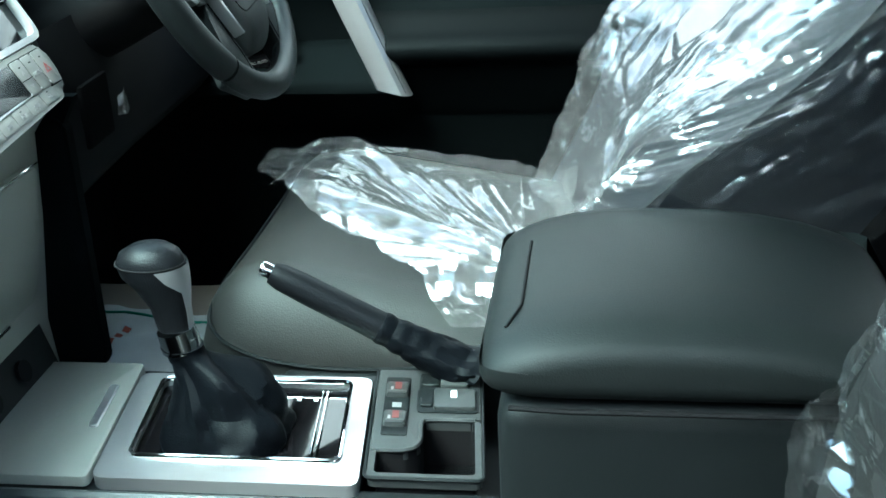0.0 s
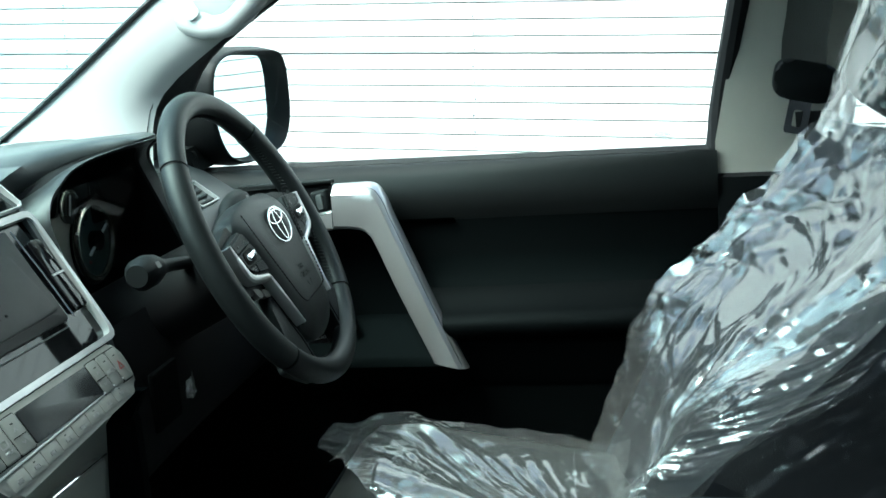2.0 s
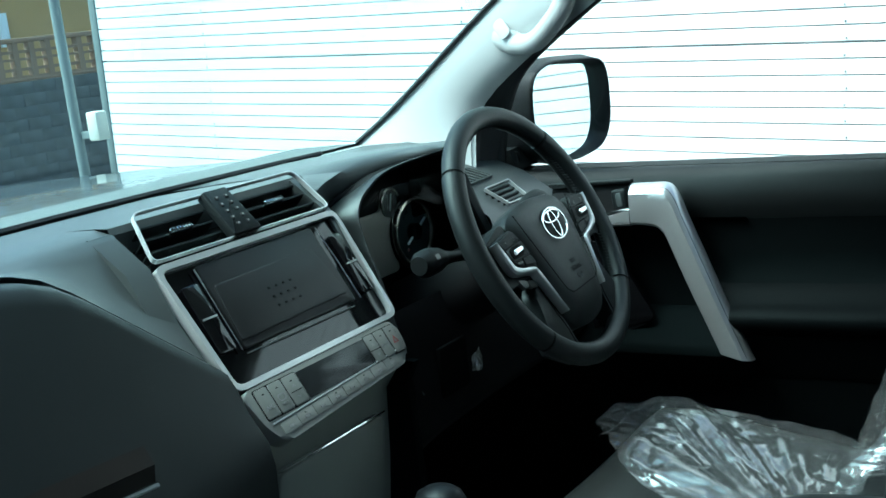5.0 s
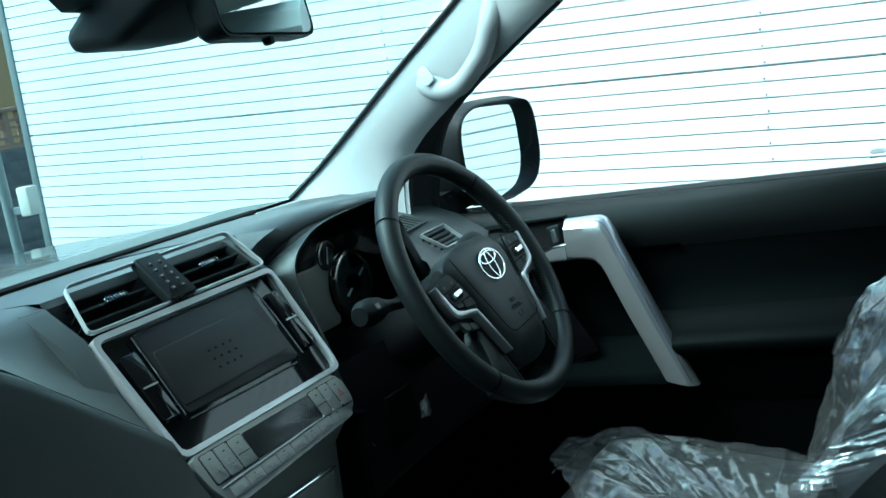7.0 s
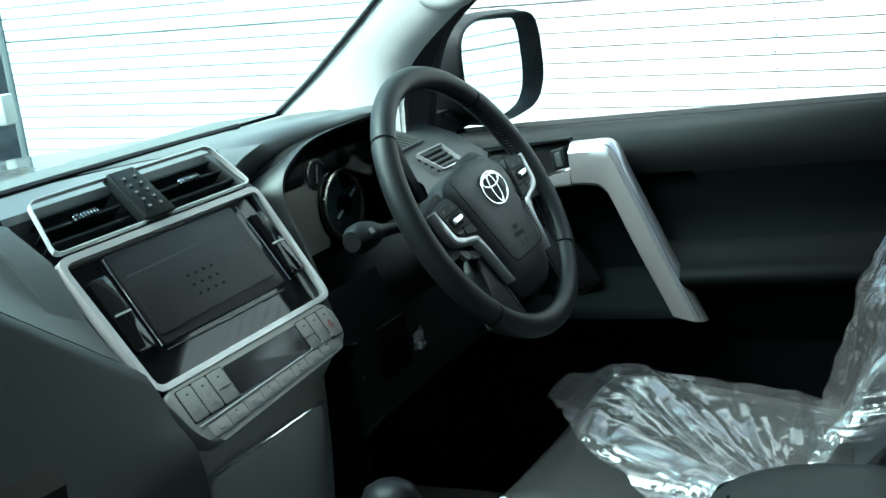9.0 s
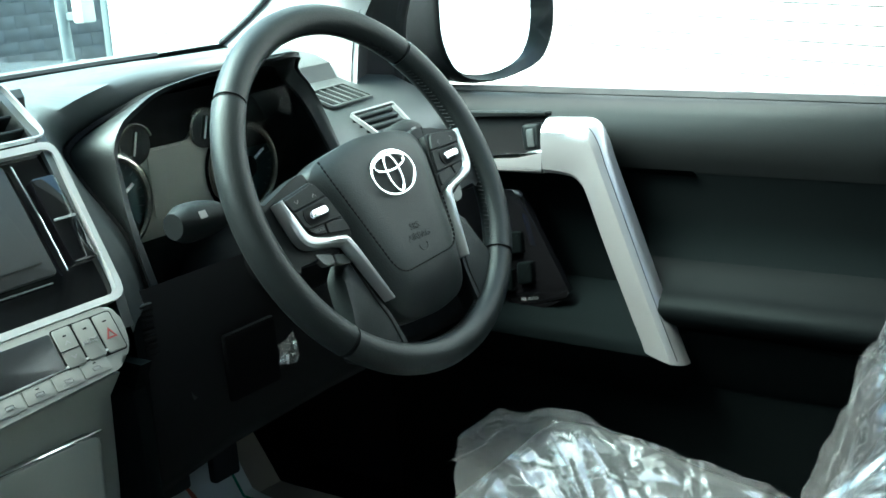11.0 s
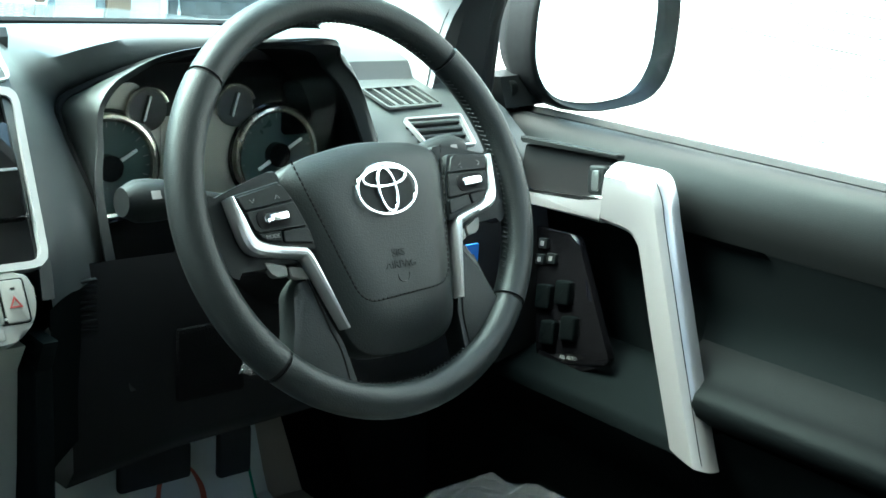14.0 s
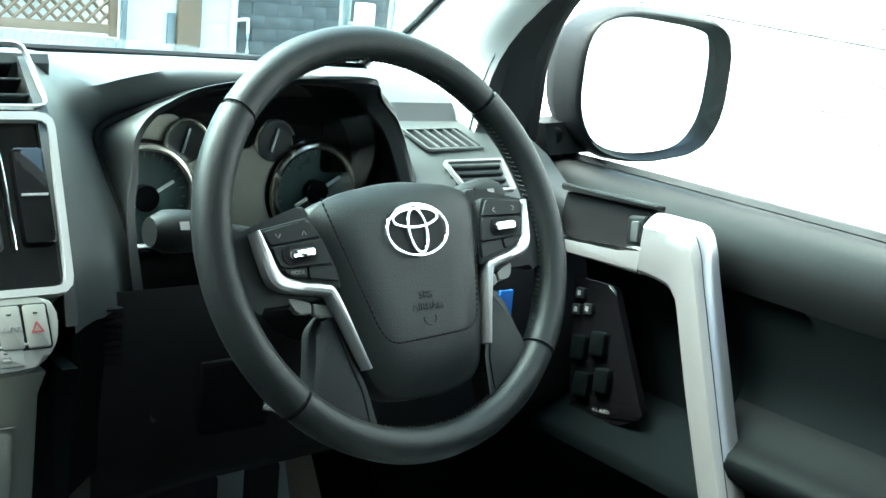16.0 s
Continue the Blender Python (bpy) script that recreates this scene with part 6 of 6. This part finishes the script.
part("heater_plate", plate(rounded(-0.003, 0.096, -0.259, -0.2355, 0.003), 0.0015, CF, 0.0005, 1, base=0.0038), M_BLACK, console, "black heater switch bezel")
for x in (0.021, 0.071):
    sw = part("heater_switch", merge(plate(rounded(x - 0.012, x + 0.012, -0.2575, -0.2370, 0.003), 0.004, CF, 0.0012, 2, base=0.0045), box(x - 0.012, x - 0.006, -0.2560, -0.2385, 0.008, 0.0105, 0.001, 2, CF)), M_PANEL, console, "grey heater rocker switch")
    part("switch_mark", box(x - 0.002, x + 0.010, -0.2510, -0.2450, 0.0083, 0.0088, 0, 1, CF), M_DIMRED, sw)
    part("switch_mark", box(x - 0.0035, x + 0.002, -0.2435, -0.2410, 0.0083, 0.0088, 0, 1, CF), M_GREYINK, sw)
part("switch_mark", box(0.042, 0.050, -0.2520, -0.2435, 0.0051, 0.0056, 0, 1, CF), M_GREYINK, console)
part("socket_well", plate(rounded(0.074, 0.105, -0.316, -0.2675, 0.004), 0.001, CF, base=0.0036), M_BLACK, console)
part("socket_well", plate(rounded(0.035, 0.0755, -0.322, -0.2660, 0.005), 0.001, CF, base=0.0042), M_BLACK, console)
for x0, x1, y0, y1, t0, t1 in ((0.077, 0.102, -0.313, -0.287, 0.080, 0.094), (0.039, 0.072, -0.3195, -0.2815, 0.044, 0.058)):
    cv = part("socket_cover", plate(rounded(x0, x1, y0, y1, 0.003), 0.0045, CF, 0.0012, 2, base=0.0045), M_PANEL, console, "grey socket cover")
    part("cover_hinge", plate(rounded(t0, t1, y1 + 0.001, -0.2690, 0.002), 0.003, CF, 0.0008, 1, base=0.0045), M_BLACK, cv)
part("socket_mark", box(0.055, 0.067, -0.3025, -0.2970, 0.0089, 0.0094, 0, 1, CF), M_WHITEINK, console)

# ---- gear lever ----
gear = thing("gear_lever", "black and silver gear lever in a leather boot", "gear lever")


def lever_ring(c, rx, ry, k=24, roll=0.0):
    return [Vector((c[0] + rx * math.cos(q), c[1] + ry * math.sin(q), c[2] + 0.0 * math.sin(q))) for q in (2 * math.pi * j / k for j in range(k))]


knob = [((0.0, -0.064, 0.905), 0.0140, 0.0150), ((0.0, -0.062, 0.925), 0.0150, 0.0168), ((0.0, -0.058, 0.943), 0.0185, 0.0230), ((0.0, -0.053, 0.955), 0.0222, 0.0285),
        ((0.0, -0.051, 0.966), 0.0230, 0.0300), ((0.0, -0.051, 0.975), 0.0200, 0.0260), ((0.0, -0.052, 0.981), 0.0130, 0.0165), ((0.0, -0.052, 0.983), 0.0050, 0.0065)]
part("knob", solid([lever_ring(*k) for k in knob]), M_GRIP, gear, "black leather gear knob", angle=60)
clip = [((0.0, -0.064, 0.897), 0.0155, 0.0170)] + knob[:5]
part("knob_clip", sheet([[Vector((c[0] + (rx + 0.0014) * math.cos(radians(lerp(a0, 352, k / 24))), c[1] + (ry + 0.0014) * math.sin(radians(lerp(a0, 352, k / 24))), c[2] - 0.001)) for k in range(25)] for (c, rx, ry), a0 in zip(clip, (238, 243, 246, 238, 212, 200))]), M_SILVER, gear, "satin silver knob insert")
part("knob_seam", tube([(c * 0.0232, -0.051 + s * 0.0302, 0.9664) for c, s in ((math.cos(q * math.pi / 16), math.sin(q * math.pi / 16)) for q in range(33))], 0.0009, 5), M_DARK, gear)
part("collar", tube([(0.001, -0.067, 0.884), (0.001, -0.0665, 0.889), (0.0, -0.064, 0.904)], [0.0175, 0.0172, 0.0166], 24), M_CHROME, gear, "chrome collar")
boot = []
for f, rx, ry, c in ((0.0, 0.047, 0.054, (0.004, -0.101, 0.797)), (0.10, 0.048, 0.055, (0.004, -0.102, 0.806)), (0.3, 0.044, 0.050, (0.004, -0.101, 0.826)), (0.55, 0.033, 0.037, (0.003, -0.090, 0.852)), (0.8, 0.0205, 0.0225, (0.002, -0.074, 0.874)), (1.0, 0.0175, 0.0185, (0.001, -0.067, 0.887))):
    ring = []
    for j in range(64):
        q = 2 * math.pi * j / 64
        e = 4.0 - 2.0 * f
        cs, sn = math.cos(q), math.sin(q)
        k = (abs(cs) ** e + abs(sn) ** e) ** (-1 / e)
        ring.append(Vector((c[0] + rx * k * cs, c[1] + ry * k * sn, c[2])))
    boot.append(ring)
fine = [spline([r[j] for r in boot], 30) for j in range(64)]
for j in range(64):
    for i in range(30):
        q, f = 2 * math.pi * j / 64, i / 29
        amp = math.sin(math.pi * min(1.0, 0.12 + f * 0.88)) ** 0.7
        p = fine[j][i]
        w = amp * (0.024 * creases(Vector((p.x * 13 + 3, p.y * 13, p.z * 11))) + 0.006 * creases(p * 27) - 0.011)
        fine[j][i] = p + Vector((math.cos(q) * w, math.sin(q) * w, 0.25 * w))
part("boot", solid([[fine[j][i] for j in range(64)] for i in range(30)]), M_BOOT, gear, "creased leather boot", angle=24)

# ---- handbrake ----
brake = thing("handbrake", "black handbrake lever with a chrome button", "handbrake")
hb0, hb1 = Vector((0.103, -0.118, 0.912)), Vector((0.108, -0.245, 0.838))
part("grip", tube([hb0.lerp(hb1, f) for f in (0.03, 0.10, 0.25, 0.5, 0.8, 1.0)], [0.0105, 0.0128, 0.0138, 0.0140, 0.0145, 0.0150], 16), M_GRIP, brake, "black grip")
part("button", tube([hb0.lerp(hb1, f) for f in (-0.045, -0.02, 0.035)], [0.006, 0.0075, 0.0075], 14), M_CHROME, brake, "chrome release button")
bb = []
for i in range(26):
    f = i / 25
    c = hb0.lerp(hb1, lerp(0.80, 1.52, f))
    c.z = max(c.z, 0.812)
    r0 = lerp(0.0152, 0.034, f ** 1.4)
    ring = []
    for j in range(40):
        q = 2 * math.pi * j / 40
        g = c + Vector((math.cos(q) * r0, 0, math.sin(q) * r0))
        w = f * (0.013 * creases(Vector((g.x * 30, g.y * 22 + 5, g.z * 30))) + 0.004 * creases(g * 75) - 0.005) + 0.0010 * math.sin(40 * f) * (1 - f)
        ring.append(c + Vector((math.cos(q) * (r0 + w), -math.sin(q) * (r0 + w) * 0.5, math.sin(q) * (r0 + w) * lerp(0.86, 0.50, f))))
    bb.append(ring)
part("boot", solid(bb), M_BOOT, brake, "creased leather boot", angle=24)

# ---- armrest box ----
armrest = thing("armrest_box", "black leather lidded armrest box between the seats", "armrest")
part("bin", box(-0.117, 0.122, -0.65, -0.349, FLOOR, 0.906, 0.02, 3), M_BLACK, armrest, "black storage bin")


def lid_drop(y):
    """The top falls away towards both ends."""
    if y > -0.46:
        return -0.022 * ((y + 0.46) / 0.123) ** 2
    return -0.030 * (min(0.0, y + 0.49) / 0.165) ** 2


def lid_ring(y, s, h):
    out = []
    for j in range(28):
        q = 2 * math.pi * j / 28
        cs, sn = math.cos(q), math.sin(q)
        k = (abs(cs) ** 4.5 + abs(sn) ** 4.5) ** (-1 / 4.5)
        z = 0.938 + k * sn * 0.032 * h
        if sn > 0:
            z += (0.006 * (1 - (cs * k) ** 2) + lid_drop(y)) * min(1.0, sn * 3)
        out.append((0.008 + k * cs * 0.136 * s, y, z))
    return out


part("lid", solid([lid_ring(y, s, h) for y, s, h in ((-0.337, 0.82, 0.55), (-0.340, 0.90, 0.74), (-0.347, 0.945, 0.86), (-0.358, 0.975, 0.93), (-0.375, 0.995, 0.97), (-0.40, 1.0, 1.0), (-0.43, 1.0, 1.0), (-0.47, 1.0, 1.0), (-0.52, 1.0, 1.0), (-0.56, 1.0, 1.0), (-0.60, 1.0, 1.0), (-0.632, 0.985, 0.95), (-0.648, 0.95, 0.85), (-0.656, 0.88, 0.65))]), M_LID, armrest, "padded black leather lid", angle=60)
part("lid_seam", tube([(-0.126, -0.36, 0.9095), (-0.128, -0.40, 0.9085), (-0.128, -0.55, 0.9085), (-0.126, -0.64, 0.9085)], 0.0022, 6), M_DARK, armrest)
part("lid_latch", tube([(x, y, 0.938 + 0.0318 + 0.006 * (1 - ((x - 0.008) / 0.136) ** 2) + lid_drop(y) + dz) for x, y, dz in ((0.060, -0.3665, -0.0012), (0.02, -0.3665, -0.0008), (-0.03, -0.3665, -0.0006), (-0.062, -0.3660, -0.0006), (-0.085, -0.3560, -0.0035))], 0.0013, 6), M_DARK, armrest, "dark latch outline")

# ---- footwell ----
mat_ob = thing("floor_mat_paper", "brown paper floor cover in the driver footwell", "floor cover")


def floor_pt(x, y):
    if y < 0.50:
        return FLOOR + 0.012
    return FLOOR + 0.012 + (y - 0.50) * 1.45


part("paper", sheet([[(x, y, floor_pt(x, y) + 0.004 + 0.004 * noise.noise(Vector((x * 12, y * 12, 0)))) for x in [0.24 + 0.45 * i / 14 for i in range(15)]] for y in [0.02 + 0.64 * j / 20 for j in range(21)]]), M_PAPER, mat_ob, "creased brown paper")
bag = thing("plastic_carrier_sheet", "white printed plastic sheet on the driver floor", "plastic sheet")


def bag_pt(u, v):
    y = lerp(0.05, 0.66, v)
    x = lerp(0.26 + 0.10 * y, 0.537 + 0.19 * y, u)
    return Vector((x, y, floor_pt(x, y) + 0.012 + 0.008 * (1 - abs(noise.noise(Vector((x * 16, y * 16, 2)))) * 2)))


part("sheet", sheet([[bag_pt(j / 26, i / 34) for j in range(27)] for i in range(35)]), M_BAG, bag, "creased white plastic")


def print_mark(u0, u1, v0, v1, mt, name="print_bar"):
    part(name, sheet([[bag_pt(lerp(u0, u1, j / 5), lerp(v0, v1, i / 3)) + Vector((0, -0.001, 0.0022)) for j in range(6)] for i in range(4)]), mt, bag)


for i in range(5):
    print_mark(0.585 + i * 0.045, 0.615 + i * 0.045, 0.355 + 0.012 * (i % 2), 0.405 - 0.010 * (i % 3), M_GREENINK)
    print_mark(0.300 + i * 0.050, 0.335 + i * 0.050, 0.815 + 0.010 * (i % 2), 0.850 - 0.008 * (i % 3), M_GREENINK)
for i in range(4):
    print_mark(0.560 + i * 0.070, 0.605 + i * 0.070, 0.300 - 0.006 * i, 0.316 - 0.006 * i, M_REDINK)
    print_mark(0.180 + i * 0.090, 0.255 + i * 0.090, 0.885 + 0.012 * i, 0.950, M_REDINK)
part("print_ring", tube([bag_pt(0.60 + 0.10 * math.cos(q), 0.755 + 0.045 * math.sin(q)) + Vector((0, 0, 0.001)) for q in (2 * math.pi * i / 24 for i in range(24))], 0.0045, 5, closed=True, squash=0.3), M_REDINK, bag)
print_mark(0.72, 0.84, 0.925, 0.965, M_GREENINK)
part("print_line", tube([bag_pt(0.93, 0.05 + 0.9 * i / 20) + Vector((0, 0, 0.002)) for i in range(21)], 0.002, 5), M_GREENINK, bag)

pedals = thing("pedals", "black rubber pedals below the dashboard", "pedals")
for x0, x1, z0, z1 in ((0.392, 0.490, 0.705, 0.754), (0.530, 0.578, 0.690, 0.757)):
    part("pedal_pad", box(x0, x1, 0.455, 0.470, z0, z1, 0.005, 2), M_RUBBER, pedals, "black rubber pedal pad")
    part("pedal_arm", tube([((x0 + x1) / 2, 0.471, (z0 + z1) / 2), ((x0 + x1) / 2, 0.56, 0.95), ((x0 + x1) / 2, 0.60, 1.05)], 0.008, 8), M_DARK, pedals)

tag = thing("key_tag_film", "small clear plastic wrap hanging below the column", "plastic wrap")
film("wrap", 14, 10, lambda u, v: (0.347 + 0.026 * u + 0.004 * math.sin(v * 3), 0.106 + 0.008 * abs(u - 0.4), 1.010 - 0.036 * v * (0.6 + u * 0.4) + 0.008 * u), lambda u, v, p: 0.010 * crumple(p * 2.2, 21.0), tag, "crumpled clear wrap", M_WRAP)
tagged(part("blue_tag", box(0.627, 0.645, 0.118, 0.122, 1.015, 1.075, 0.001), M_BLUE), "blue plastic tag hanging by the dashboard", "tag")
